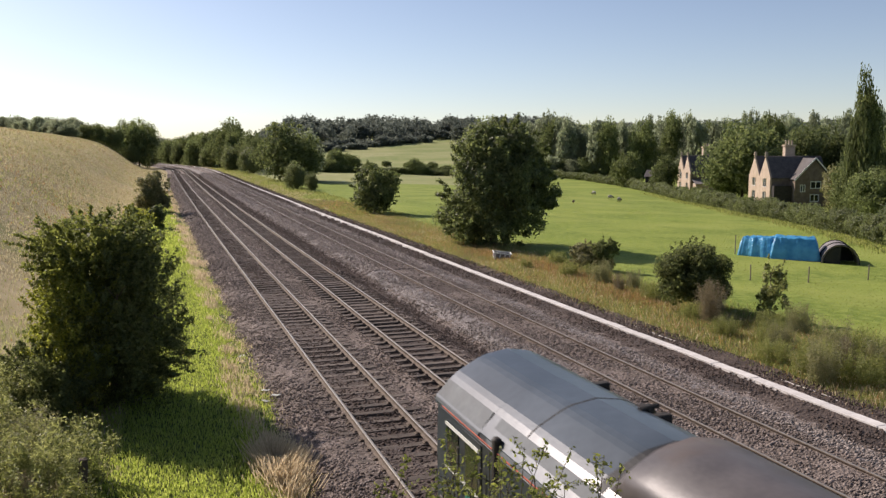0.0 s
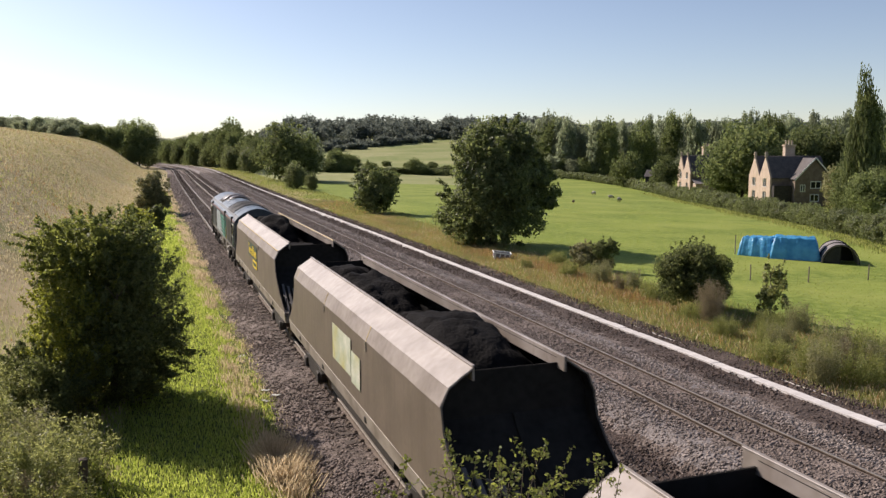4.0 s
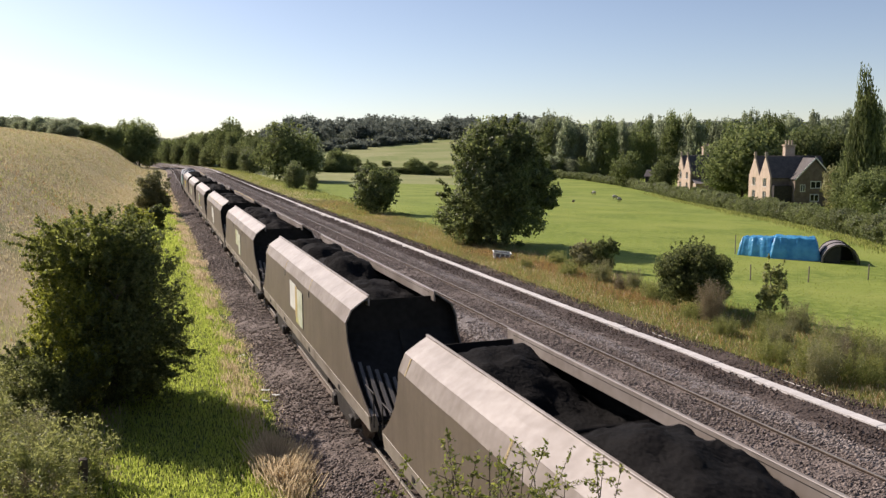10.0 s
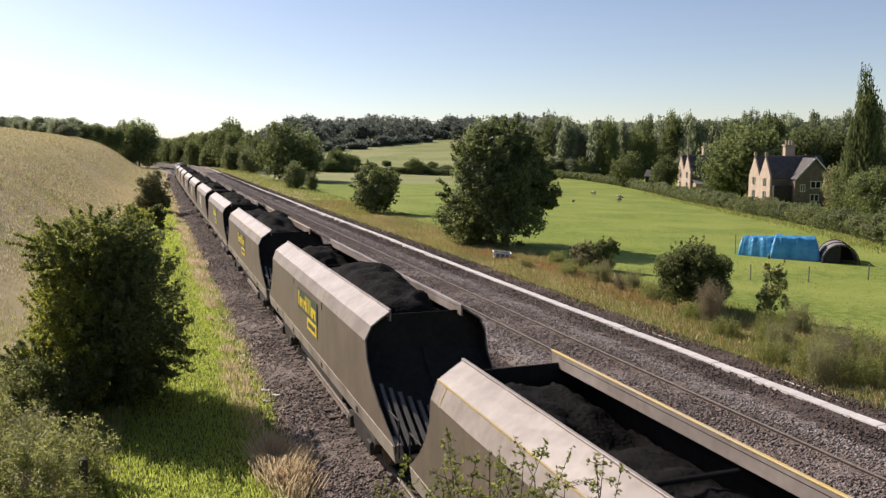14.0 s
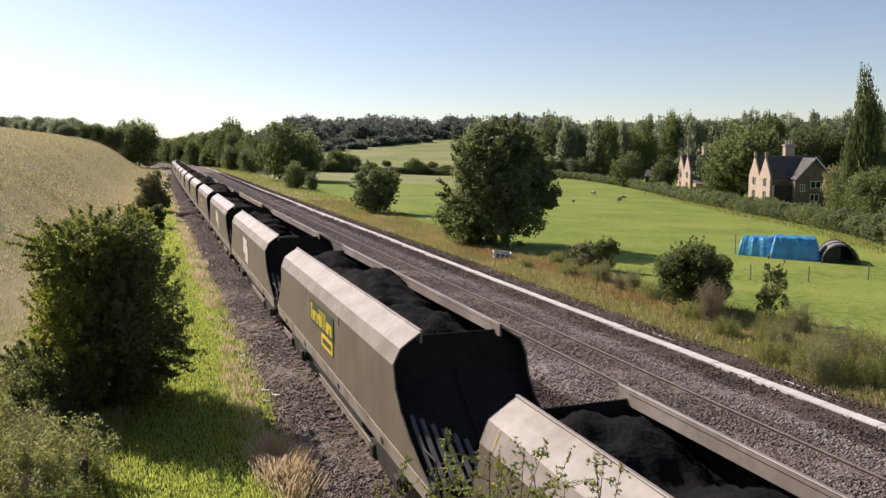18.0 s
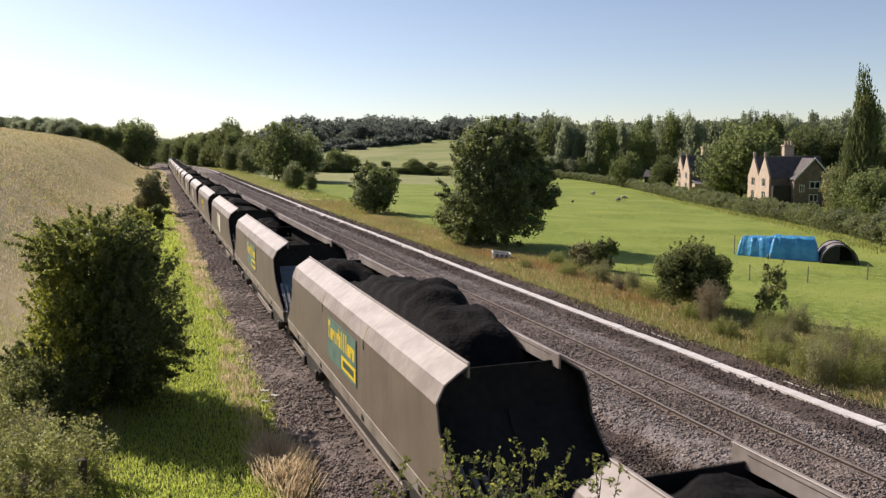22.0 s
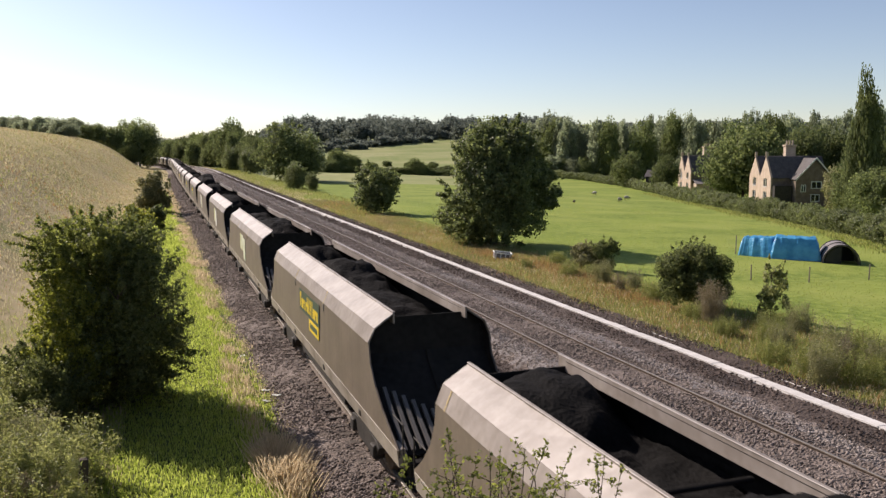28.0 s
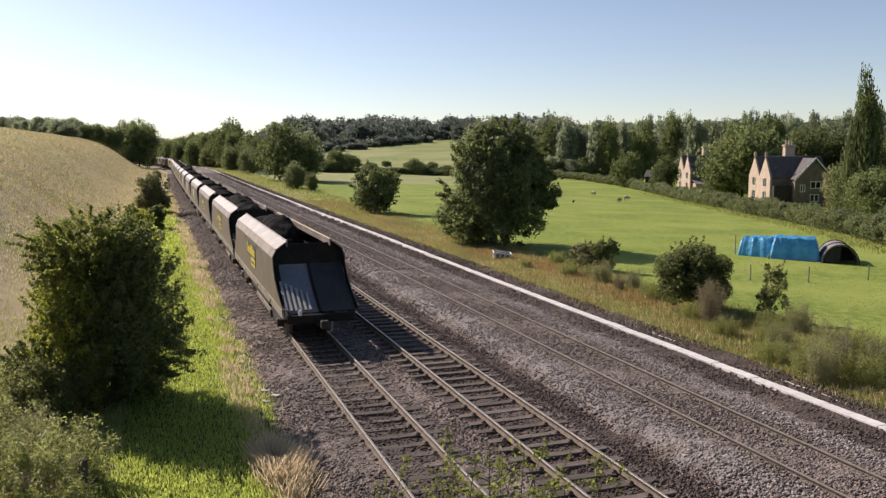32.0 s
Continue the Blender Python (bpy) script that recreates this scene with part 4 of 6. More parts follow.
        for k, (ya, yb, za) in enumerate(((6.9, 8.3, 0.55), (8.4, 9.2, 0.62), (9.3, 11.0, 0.50), (11.1, 12.6, 0.58))):
            part("tank_box", boxes((*f(0.95, 1.08 + 0.06 * (k % 2)), ya, yb - 0.12, za + 0.1, 1.22), bev=0.03), (M_DARK, M_LSOLE)[k % 2], lo, "dusty underfloor box")
        for ya in (2.9, 5.4, N - 5.6, N - 3.0):
            part("sand_box", boxes((*f(1.02, 1.22), ya, ya + 0.42, 0.80, 1.25), bev=0.03), M_LSOLE, lo, "dusty sand box")
            part("sand_pipe", rod((s * 1.12, ya + 0.2, 0.82), (s * 0.85, ya + 0.45, 0.2), 0.03, 6), M_DARK, lo)
        part("brake_cylinder", rod((s * 1.16, 6.0, 1.0), (s * 1.16, 6.6, 1.0), 0.13, 12), M_LSOLE, lo)
        part("air_pipe", rod((s * 1.26, 5.2, 1.37), (s * 1.26, 14.6, 1.37), 0.035, 6), M_LSOLE, lo)
        for y0 in (0.05, N - 0.35):
            part("buffer", joined(rod((s * 0.87, y0, 1.05), (s * 0.87, y0 + 0.3, 1.05), 0.10, 10), rod((s * 0.87, y0 - 0.1 if y0 < 1 else y0 + 0.3, 1.05), (s * 0.87, y0 if y0 < 1 else y0 + 0.4, 1.05), 0.22, 14)), M_DARK, lo)
    # roof gear, front to rear: silencer, exhaust, seams, radiator grille
    top_z = lambda x: float(np.interp(abs(x), [p[0] for p in reversed(half)], [p[1] for p in reversed(half)]))
    for ya, yb, wd, hh in ((12.95, 15.3, 0.98, 0.15), (11.4, 12.5, 0.66, 0.11)):
        rows = []
        for k in range(13):
            x = wd * (k / 6 - 1)
            lift = math.sqrt(max(0, 1 - (k / 6 - 1) ** 4))
            rows.append([(x, y, top_z(x) + 0.01 + hh * lift * (0.25, 1, 1.08, 1.08, 1, 0.25)[j]) for j, y in enumerate((ya, ya + 0.12, ya + 0.5, yb - 0.5, yb - 0.12, yb))])
        part("silencer_cover", sheet(rows, 0.03), M_RUSTY, lo, "weathered domed silencer cover", True)
    for ya, yb, wd in ((12.56, 12.90, 1.06), (15.34, 15.50, 1.06), (11.22, 11.36, 0.7)):
        hoop(ya, yb, 0.008, wd, M_TENT, "silencer_void", lo, "black opening beside the silencer")
    ex = part("exhaust_stack", joined(rod((-0.10, 12.3, 3.68), (-0.10, 12.85, 3.68), 0.26, 18)), M_RAW, lo, "bare rusty exhaust pipe")
    part("exhaust_mouth", rod((-0.10, 12.1, 3.68), (-0.10, 12.3, 3.69), 0.29, 16), M_RUSTY, ex)
    part("exhaust_plate", prism([(-0.75, 3.64), (-0.3, 3.84), (-0.3, 3.87), (-0.75, 3.67)], "y", 11.3, 11.8), M_WHITE, lo, "pale exhaust shield")
    for y in (8.4, 9.35, 10.3):
        rows = [[(x, y, top_z(x) + 0.008), (x, y + 0.07, top_z(x) + 0.008)] for x in np.linspace(-0.98, -0.25, 6)]
        part("roof_slot", sheet(rows, 0.012), M_TENT, lo, "black roof slot")
    for i in range(8):
        part("roof_bolt", rod((0.25 + 0.12 * (i % 3), 9.2 + 0.35 * i, 3.80), (0.25 + 0.12 * (i % 3), 9.2 + 0.35 * i, 3.845), 0.03, 6), M_DARK, lo)
    for y in (8.0, 11.5, 17.3):
        hoop(y, y + 0.03, 0.004, 1.28, M_DARK, "roof_joint", lo)
    for y in (16.6, 17.0, 18.2):
        part("roof_hatch", boxes((0.25, 0.75, y, y + 0.16, 3.58, 3.76), bev=0.02), M_DARK, lo)
    part("horn", joined(rod((0.5, 16.8, 3.7), (0.5, 16.8, 3.80), 0.03), rod((0.35, 16.8, 3.80), (0.7, 16.9, 3.80), 0.04)), M_DARK, lo)
    gr = hoop(3.5, 7.2, 0.012, 1.11, M_GRILLE, "radiator_grille", lo, "black ribbed radiator grille")
    for k in range(30):
        x = -1.08 + 0.0745 * k
        za = top_z(x)
        part("grille_bar", boxes((x - 0.011, x + 0.011, 3.5, 7.2, za + 0.02, za + 0.066)), M_LBAR, gr)
    for y, w in ((3.5, 0.05), (5.30, 0.07), (7.15, 0.05)):
        hoop(y, y + w, 0.075, 1.11, M_LCHAM, "grille_beam", gr, "grey cross beam over the grille")
    part("fuel_tank", prism([(-1.08, 1.29), (1.08, 1.29), (1.0, 0.4), (-1.0, 0.4)], "y", 7.5, 12.9, 0.03), M_LSOLE, lo, "dusty fuel tank")
    part("underframe", boxes((-1.02, 1.02, 0.5, N - 0.3, 0.98, 1.30), (-1.24, 1.24, 0.5, N - 0.3, 1.30, 1.50), (-1.25, 1.25, 0.40, 0.6, 0.75, 1.48), (-1.25, 1.25, N - 0.5, N - 0.28, 0.6, 1.48)), M_DARK, lo)
    side = [(-2.5, 0.7), (-2.3, 0.35), (2.3, 0.35), (2.5, 0.7), (1.6, 0.85), (-1.6, 0.85)]
    for y in (4.3, N - 4.3):
        bo = part("bogie", boxes((-0.95, 0.95, y - 1.9, y + 1.9, 0.5, 0.8)), M_DARK, lo, "black three-axle bogie")
        for s in (-1, 1):
            part("bogie_frame", prism([(a + y, z) for a, z in side], "x", s * 1.02 - 0.08, s * 1.02 + 0.08, 0.015), M_LSOLE, bo)
            for dy in (-1.85, 0, 1.85):
                part("axle_box", boxes((min(s * 1.10, s * 1.24), max(s * 1.10, s * 1.24), y + dy - 0.2, y + dy + 0.2, 0.36, 0.72), bev=0.03), M_DARK, bo)
            for dy in (-0.95, 0.95):
                part("spring", rod((s * 1.18, y + dy, 0.55), (s * 1.18, y + dy, 0.98), 0.10, 10), M_DARK, bo)
        for dy in (-1.85, 0, 1.85):
            wb = bmesh.new()
            for s in (-1, 1):
                bmesh.ops.create_cone(wb, cap_ends=True, segments=20, radius1=0.53, radius2=0.53, depth=0.13, matrix=Matrix.Translation((s * 0.7525, y + dy, 0.53)) @ Matrix.Rotation(math.pi / 2, 4, "Y"))
            bmesh.ops.create_cone(wb, cap_ends=True, segments=10, radius1=0.09, radius2=0.09, depth=1.6, matrix=Matrix.Translation((0, y + dy, 0.53)) @ Matrix.Rotation(math.pi / 2, 4, "Y"))
            part("wheelset", wb, M_RAIL, bo)
    return lo


def train_pos(t):
    """Where the leading edge of the first wagon's top is along the line at t seconds."""
    return -0.000298 * t ** 3 + 0.003509 * t ** 2 + 13.837686 * t - 9.506


def on_line(y):
    """A vehicle's pose with its datum at y: it swings with the line."""
    ym = max(y - 7.0, 0)
    slope = float(bend(ym + 1) - bend(ym - 1)) / 2
    return pose(float(bend(max(y, 0))), y, 0, 0, 0, -math.degrees(math.atan(slope)))


def make_train():
    d = wagon_meshes()
    out = []
    for i, kind in enumerate(LIVERY):
        out.append(make_wagon(d, coal_mesh(i), kind, i in (2, 13, 20), i in (0, 3, 7, 9, 20)))
    # pale plate added to stand for a sunlit patch of the wagon's inside
    for i, y, z in ((8, -7.5, 3.10),):
        part("bare_plate", sheet([[(0.42, y - 0.34, z - 0.12), (0.80, y - 0.40, z)], [(0.46, y + 0.10, z), (0.82, y + 0.38, z + 0.16)]], 0.02), M_SOLE, out[i], "inner plate coloured pale for the sun on it")
    # thin white rod over the coal, just inside the far rim
    part("loose_bar", rod((0.80, -11.5, 3.22), (0.74, -13.7, 3.06), 0.013, 6), M_WHITE, out[15], "long thin pale rod inside the far rim")
    lamp = part("tail_lamp", boxes((-0.84, -0.72, -TOPLEN - REAR - 0.16, -TOPLEN - REAR - 0.02, 1.26, 1.46), bev=0.02), M_WHITE, out[-1], "pale tail lamp on its bracket")
    part("lamp_handle", joined(rod((-0.84, -TOPLEN - REAR - 0.1, 1.45), (-0.84, -TOPLEN - REAR - 0.1, 1.54), 0.012, 6), rod((-0.72, -TOPLEN - REAR - 0.1, 1.45), (-0.72, -TOPLEN - REAR - 0.1, 1.54), 0.012, 6), rod((-0.84, -TOPLEN - REAR - 0.1, 1.54), (-0.72, -TOPLEN - REAR - 0.1, 1.54), 0.012, 6)), M_RIBC, lamp)
    return make_loco(), out

# ---- plants ----


def leaves_at(rng, pos, out, size, stretch=1.6):
    """Kite-shaped leaves at pos, facing roughly along out."""
    n = len(pos)
    nrm = out + rng.normal(0, 0.75, (n, 3))
    nrm /= np.linalg.norm(nrm, axis=1, keepdims=True) + 1e-9
    t = np.cross(nrm, rng.normal(0, 1, (n, 3)))
    t /= np.linalg.norm(t, axis=1, keepdims=True) + 1e-9
    b = np.cross(nrm, t)
    s = (size * rng.uniform(0.6, 1.35, n))[:, None]
    t, b = t * s * stretch * 0.5, b * s * 0.5
    v = np.stack([pos - t, pos - b * 0.9 - t * 0.1 + nrm * s * 0.08, pos + t, pos + b * 0.9 - t * 0.1 + nrm * s * 0.08], 1).reshape(-1, 3)
    return v, np.arange(4 * n).reshape(-1, 4)


def crown_cloud(rng, n, clumps, dims, fill=0.22, rough=0.30, bottom=-0.8, taper=0.0, spread=1.0, skirt=0.0, shoots=0.10, reach=0.20):
    """Points on many overlapping clumps that together make an uneven crown; dims are its half sizes."""
    d = rng.normal(0, 1, (clumps, 3))
    d /= np.linalg.norm(d, axis=1, keepdims=True)
    d[:, 2] = np.clip(d[:, 2], bottom, 1)
    c = d * rng.uniform(0.45, 0.90, (clumps, 1))
    r = rng.uniform(0.13, 0.32, clumps) * (1 + rough * rng.normal(0, 1, clumps)).clip(0.5, 1.6)
    k = rng.choice(clumps, n, p=r ** 2 / np.sum(r ** 2))
    o = rng.normal(0, 1, (n, 3))
    o /= np.linalg.norm(o, axis=1, keepdims=True)
    p = c[k] + o * r[k][:, None] * rng.uniform(0.5, 1.12, (n, 1)) * spread
    m = rng.random(n) < fill
    q = rng.normal(0, 1, (n, 3))
    q /= np.linalg.norm(q, axis=1, keepdims=True)
    p[m] = q[m] * rng.uniform(0.2, 0.8, (m.sum(), 1))
    # leafy shoots that break the outline
    ns = max(clumps * 2, 8)
    sd = d[rng.integers(0, clumps, ns)] + rng.normal(0, 0.35, (ns, 3))
    sd /= np.linalg.norm(sd, axis=1, keepdims=True)
    sl = rng.uniform(0.04, reach, ns)
    sb = sd * rng.uniform(0.72, 0.98, (ns, 1))
    w = np.where(rng.random(n) < shoots)[0]
    s = rng.integers(0, ns, len(w))
    p[w] = sb[s] + (sd[s] + np.array((0, 0, 0.35))) * (sl[s] * rng.random(len(w)))[:, None] + rng.normal(0, 0.02, (len(w), 3))
    if taper:
        p[:, :2] *= (1 - taper * np.clip((p[:, 2:3] + 1) / 2, 0, 1))
    if skirt:
        p[:, :2] *= 1 + skirt * np.clip(-p[:, 2:3], 0, 1)
        p[:, 2] = np.maximum(p[:, 2], -0.97 - 0.06 * rng.random(n))
    out = o * 0.7 + p * 0.6
    return p * np.asarray(dims), out


def crown_mesh(name, seed, n, clumps, dims, size, material, **kw):
    rng = np.random.default_rng(seed)
    p, o = crown_cloud(rng, n, clumps, dims, **kw)
    p[:, 2] += dims[2]
    v, f = leaves_at(rng, p, o, size)
    return raw(name, v, f, material)


def taper_rod(bm, p, q, r0, r1, n=7):
    p, q = Vector(p), Vector(q)
    d = q - p
    m = Matrix.Translation((p + q) / 2) @ d.to_track_quat("Z", "Y").to_matrix().to_4x4()
    bmesh.ops.create_cone(bm, cap_ends=True, segments=n, radius1=r0, radius2=r1, depth=d.length, matrix=m)


def trunk_mesh(seed, h, r, limbs, spread, fork=0.3):
    """A tapered, slightly crooked trunk with limbs that fork once."""
    rng = random.Random(seed)
    bm = bmesh.new()
    p, rr = Vector((0, 0, -0.3)), r
    for k in range(5):
        q = Vector((rng.uniform(-0.03, 0.03) * h, rng.uniform(-0.03, 0.03) * h, h * 0.8 * (k + 1) / 5))
        taper_rod(bm, p, q, rr, rr * 0.74)
        p, rr = q, rr * 0.74
    for k in range(limbs):
        a = k * 2.4 + rng.uniform(-0.4, 0.4)
        z = h * (fork + (0.72 - fork) * k / max(limbs - 1, 1))
        e = Vector((math.cos(a) * spread * rng.uniform(0.5, 0.85), math.sin(a) * spread * rng.uniform(0.5, 0.85), z + h * rng.uniform(0.08, 0.22)))
        taper_rod(bm, (0, 0, z), e, r * 0.34, r * 0.12, 6)
        for s in (-0.5, 0.5):
            taper_rod(bm, e * 0.75 + Vector((0, 0, z * 0.25)), e + Vector((math.cos(a + s) * spread * 0.25, math.sin(a + s) * spread * 0.25, h * 0.08)), r * 0.12, r * 0.03, 5)
    return mesh_of("trunk", bm, M_BARK)


def plant(name, x, y, crown, trunk, label, category, s=(1, 1, 1), rz=0.0, group="", lift=0.0, trunk_s=(1, 1, 1)):
    ob = thing(name, pose(x, y, lz(x, y) - 0.05, 0, 0, rz), label, category, group)
    if trunk:
        t = part("trunk", trunk, None, ob)
        t.scale = trunk_s
    c = part("crown", crown, None, ob)
    c.scale, c.location = s, (0, 0, lift)
    return ob


def make_near_plants():
    # the dense bush beside the lineside strip
    cr = crown_mesh("crown", 1, 68000, 130, (2.0, 1.95, 2.65), 0.064, M_BUSH, fill=0.12, bottom=-0.95, skirt=0.32, shoots=0.30, reach=0.34, rough=0.5)
    bush = plant("hawthorn_bush", -6.85, 26.2, cr, trunk_mesh(1, 4.2, 0.16, 9, 2.2, 0.08), "large dark green hawthorn bush on lineside grass", "bush", rz=20, lift=-0.12)
    # sunlight on the bush's top and left is put into yellower leaf colours
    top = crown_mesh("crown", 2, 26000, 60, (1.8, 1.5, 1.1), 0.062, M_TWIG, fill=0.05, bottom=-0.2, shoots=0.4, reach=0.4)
    part("crown_tip", top, None, bush, "top shoots coloured yellow-green for sunlight").location = (-0.5, 0.1, 3.45)
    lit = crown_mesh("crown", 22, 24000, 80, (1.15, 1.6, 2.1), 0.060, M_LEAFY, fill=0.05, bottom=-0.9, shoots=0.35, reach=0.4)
    part("crown_side", lit, None, bush, "left side coloured yellow-green for sunlight").location = (-1.3, -0.3, 0.3)
    low = crown_mesh("crown", 3, 22000, 44, (1.3, 1.2, 0.95), 0.052, M_BUSH, fill=0.1, skirt=0.3, shoots=0.4, reach=0.45)
    plant("elder_shrub", -9.1, 26.0, low, trunk_mesh(3, 1.4, 0.05, 5, 0.9, 0.1), "dark green elder shrub at the meadow's edge", "shrub")
    low2 = crown_mesh("crown", 4, 17000, 36, (1.0, 0.9, 0.95), 0.052, M_BUSH, fill=0.1, skirt=0.3, shoots=0.4, reach=0.5)
    plant("bramble_bush", -8.5, 24.0, low2, None, "dark green bramble bush in rough grass", "shrub")
    # farther down the same strip
    c1 = crown_mesh("crown", 5, 16000, 40, (2.1, 2.0, 2.5), 0.14, M_LEAFG, fill=0.15, skirt=0.3)
    plant("lineside_bush", -5.3, 104, c1, trunk_mesh(5, 3, 0.1, 5, 1.2, 0.1), "round dark green bush close to the ballast", "bush")
    c2 = crown_mesh("crown", 6, 3500, 16, (0.95, 0.95, 1.1), 0.15, M_LEAFD, fill=0.15)
    plant("lineside_bush", -5.2, 82, c2, None, "small dark green bush on lineside grass", "bush")
    c2 = crown_mesh("crown", 7, 5000, 20, (1.5, 1.6, 1.4), 0.15, M_LEAFY, fill=0.15)
    plant("lineside_bush", -6.6, 78, c2, None, "low yellow-green bush by the meadow", "bush")
    # the big tree across the line
    big = crown_mesh("crown", 8, 90000, 120, (4.15, 3.9, 4.9), 0.155, M_LEAFD, fill=0.12, bottom=-0.97, rough=0.5, skirt=0.45, shoots=0.24, reach=0.26)
    plant("field_maple", 19.9, 60.5, big, trunk_mesh(8, 9, 0.34, 14, 3.6, 0.12), "tall broad maple tree with a crown down to grass", "tree", (0.97, 0.97, 0.97), lift=-0.35)
    side = crown_mesh("crown", 9, 15000, 30, (2.3, 2.0, 1.9), 0.155, M_LEAFD, fill=0.1)
    part("side_bough", side, None, bpy.data.objects["field_maple"]).location = (3.5, -0.6, 2.5)
    up = crown_mesh("crown", 19, 26000, 44, (3.1, 2.7, 2.7), 0.155, M_LEAFD, fill=0.1, shoots=0.25, reach=0.3)
    part("upper_bough", up, None, bpy.data.objects["field_maple"]).location = (1.2, -0.4, 4.45)
    mid = crown_mesh("crown", 10, 15000, 46, (3.1, 3.0, 3.1), 0.19, M_LEAFD, fill=0.15, skirt=0.3)
    plant("thorn_tree", 19.2, 95, mid, trunk_mesh(10, 4.5, 0.15, 7, 2.2, 0.1), "wide low thorn tree on the verge", "tree")
    rb = crown_mesh("crown", 11, 30000, 70, (1.75, 1.6, 1.75), 0.08, M_BUSH, fill=0.15, skirt=0.15, shoots=0.06, reach=0.10)
    plant("gorse_bush", 18.3, 32.6, rb, trunk_mesh(11, 2, 0.07, 6, 1.2, 0.08), "rounded dark green gorse bush on the verge", "bush")
    # a sapling with sparse tiers
    sp = crown_mesh("crown", 12, 2300, 16, (0.85, 0.8, 1.5), 0.10, M_WEED, fill=0.05, taper=0.35, shoots=0.35, reach=0.4)
    plant("ash_sapling", 20.2, 29.6, sp, trunk_mesh(12, 3.0, 0.035, 6, 0.5, 0.2), "slender pale green ash sapling on the verge", "sapling")
    sh = crown_mesh("crown", 13, 6000, 24, (1.2, 1.1, 0.95), 0.10, M_LEAFG, fill=0.1)
    plant("willow_scrub", 20.2, 46.2, sh, None, "grey-green willow scrub in rough grass", "shrub")
    sh2 = crown_mesh("crown", 14, 8000, 26, (1.0, 0.9, 1.15), 0.075, M_BUSH, fill=0.1)
    plant("willow_scrub", 21.0, 45.4, sh2, None, "dark green scrub in rough grass", "shrub")


def stem_plant(rng, n, h, w, material, leaf=0.06, name="weed"):
    """A clump of tall stems with leaves up their length."""
    pos, nor, sv, sf = [], [], [], []
    for i in range(n):
        a, r = rng.uniform(0, 6.28), w * math.sqrt(rng.random())
        b = np.array((math.cos(a) * r, math.sin(a) * r, 0))
        tip = b + np.array((rng.normal(0, 0.14) * h, rng.normal(0, 0.14) * h, h * rng.uniform(0.55, 1.05)))
        k = len(sv)
        for q, t in ((b, 0.008), (tip, 0.003)):
            sv += [q + np.array((t, 0, 0)), q + np.array((-t * 0.5, t, 0)), q + np.array((-t * 0.5, -t, 0))]
        sf += [(k, k + 1, k + 4, k + 3), (k + 1, k + 2, k + 5, k + 4), (k + 2, k, k + 3, k + 5)]
        m = int(30 + 84 * h)
        t = rng.uniform(0.15, 1.0, m)
        pos.append(b + (tip - b) * t[:, None] + rng.normal(0, 0.055, (m, 3)))
    pos = np.concatenate(pos)
    v, f = leaves_at(rng, pos, np.tile((0, 0, 0.6), (len(pos), 1)), leaf * 0.42, 2.6)
    off = len(v)
    return raw(name, np.concatenate([v, np.array(sv)]), np.concatenate([f, np.array(sf) + off]), material)


def make_weeds():
    rng = np.random.default_rng(21)
    kinds = [stem_plant(rng, 46, 1.5, 0.55, M_WEED), stem_plant(rng, 40, 1.1, 0.5, M_WEED), stem_plant(rng, 60, 1.0, 0.6, M_VERGE, 0.05), stem_plant(rng, 50, 1.3, 0.5, M_LEAFG, 0.05),
             stem_plant(rng, 40, 1.5, 0.4, M_DOCK, 0.05)]
    spots = [(-8.6, 18.6, 0, 1.0), (-8.0, 18.2, 0, 0.95), (-9.0, 19.5, 3, 1.0), (-7.6, 19.4, 1, 1.1), (-8.2, 17.6, 4, 0.7), (-9.3, 20.8, 0, 1.1), (-8.7, 21.5, 3, 1.0), (-10.2, 22.0, 0, 1.0),
             (-9.2, 17.6, 2, 1.0), (-7.7, 17.2, 2, 0.9), (-8.5, 20.0, 1, 1.0), (-10.0, 24.0, 1, 1.2), (-11.5, 26.0, 3, 1.0),
             (14.4, 20.6, 3, 1.1), (15.2, 21.6, 0, 1.2), (16.0, 21.0, 4, 1.0), (16.6, 22.4, 3, 1.2), (15.6, 19.9, 2, 1.2), (17.4, 23.0, 0, 1.0), (16.8, 20.2, 3, 1.3), (18.3, 22.6, 2, 1.3),
             (14.9, 23.3, 2, 1.0), (16.2, 24.4, 3, 1.0), (17.0, 25.9, 2, 1.0), (16.0, 27.3, 2, 0.9), (17.1, 29.6, 4, 1.1), (17.6, 30.2, 4, 1.2), (16.9, 30.8, 0, 0.9), (18.8, 28.0, 2, 1.0),
             (19.4, 27.0, 3, 1.0), (18.0, 35.5, 2, 1.0), (18.9, 38.8, 3, 0.9), (18.2, 41.0, 3, 1.1), (19.0, 43.4, 0, 0.9), (17.5, 43.6, 2, 1.0), (16.6, 47.5, 2, 0.7), (19.6, 49.0, 2, 0.9), (17.6, 38.0, 4, 0.7)]
    for x, y, k, s in spots:
        s *= 1.2 if x < 0 else 1.0
        k = 2 if x > 0 and k == 0 else k
        nm = ("cow_parsley", "nettle_clump", "tall_grass_clump", "mugwort_clump", "dock_clump")[k]
        lb = ("pale green cow parsley going to seed", "green nettle clump in rough grass", "tall yellowing grass clump on the verge", "grey-green mugwort clump among grass", "dry brown dock stems in rough grass")[k]
        ob = tagged(new(nm, kinds[k]), lb, "weeds", "tall weeds by the line")
        ob.matrix_world = pose(x, y, lz(x, y) - 0.05, 0, 0, rng.uniform(0, 360)) @ Matrix.Diagonal((s, s, s * rng.uniform(0.85, 1.1), 1))


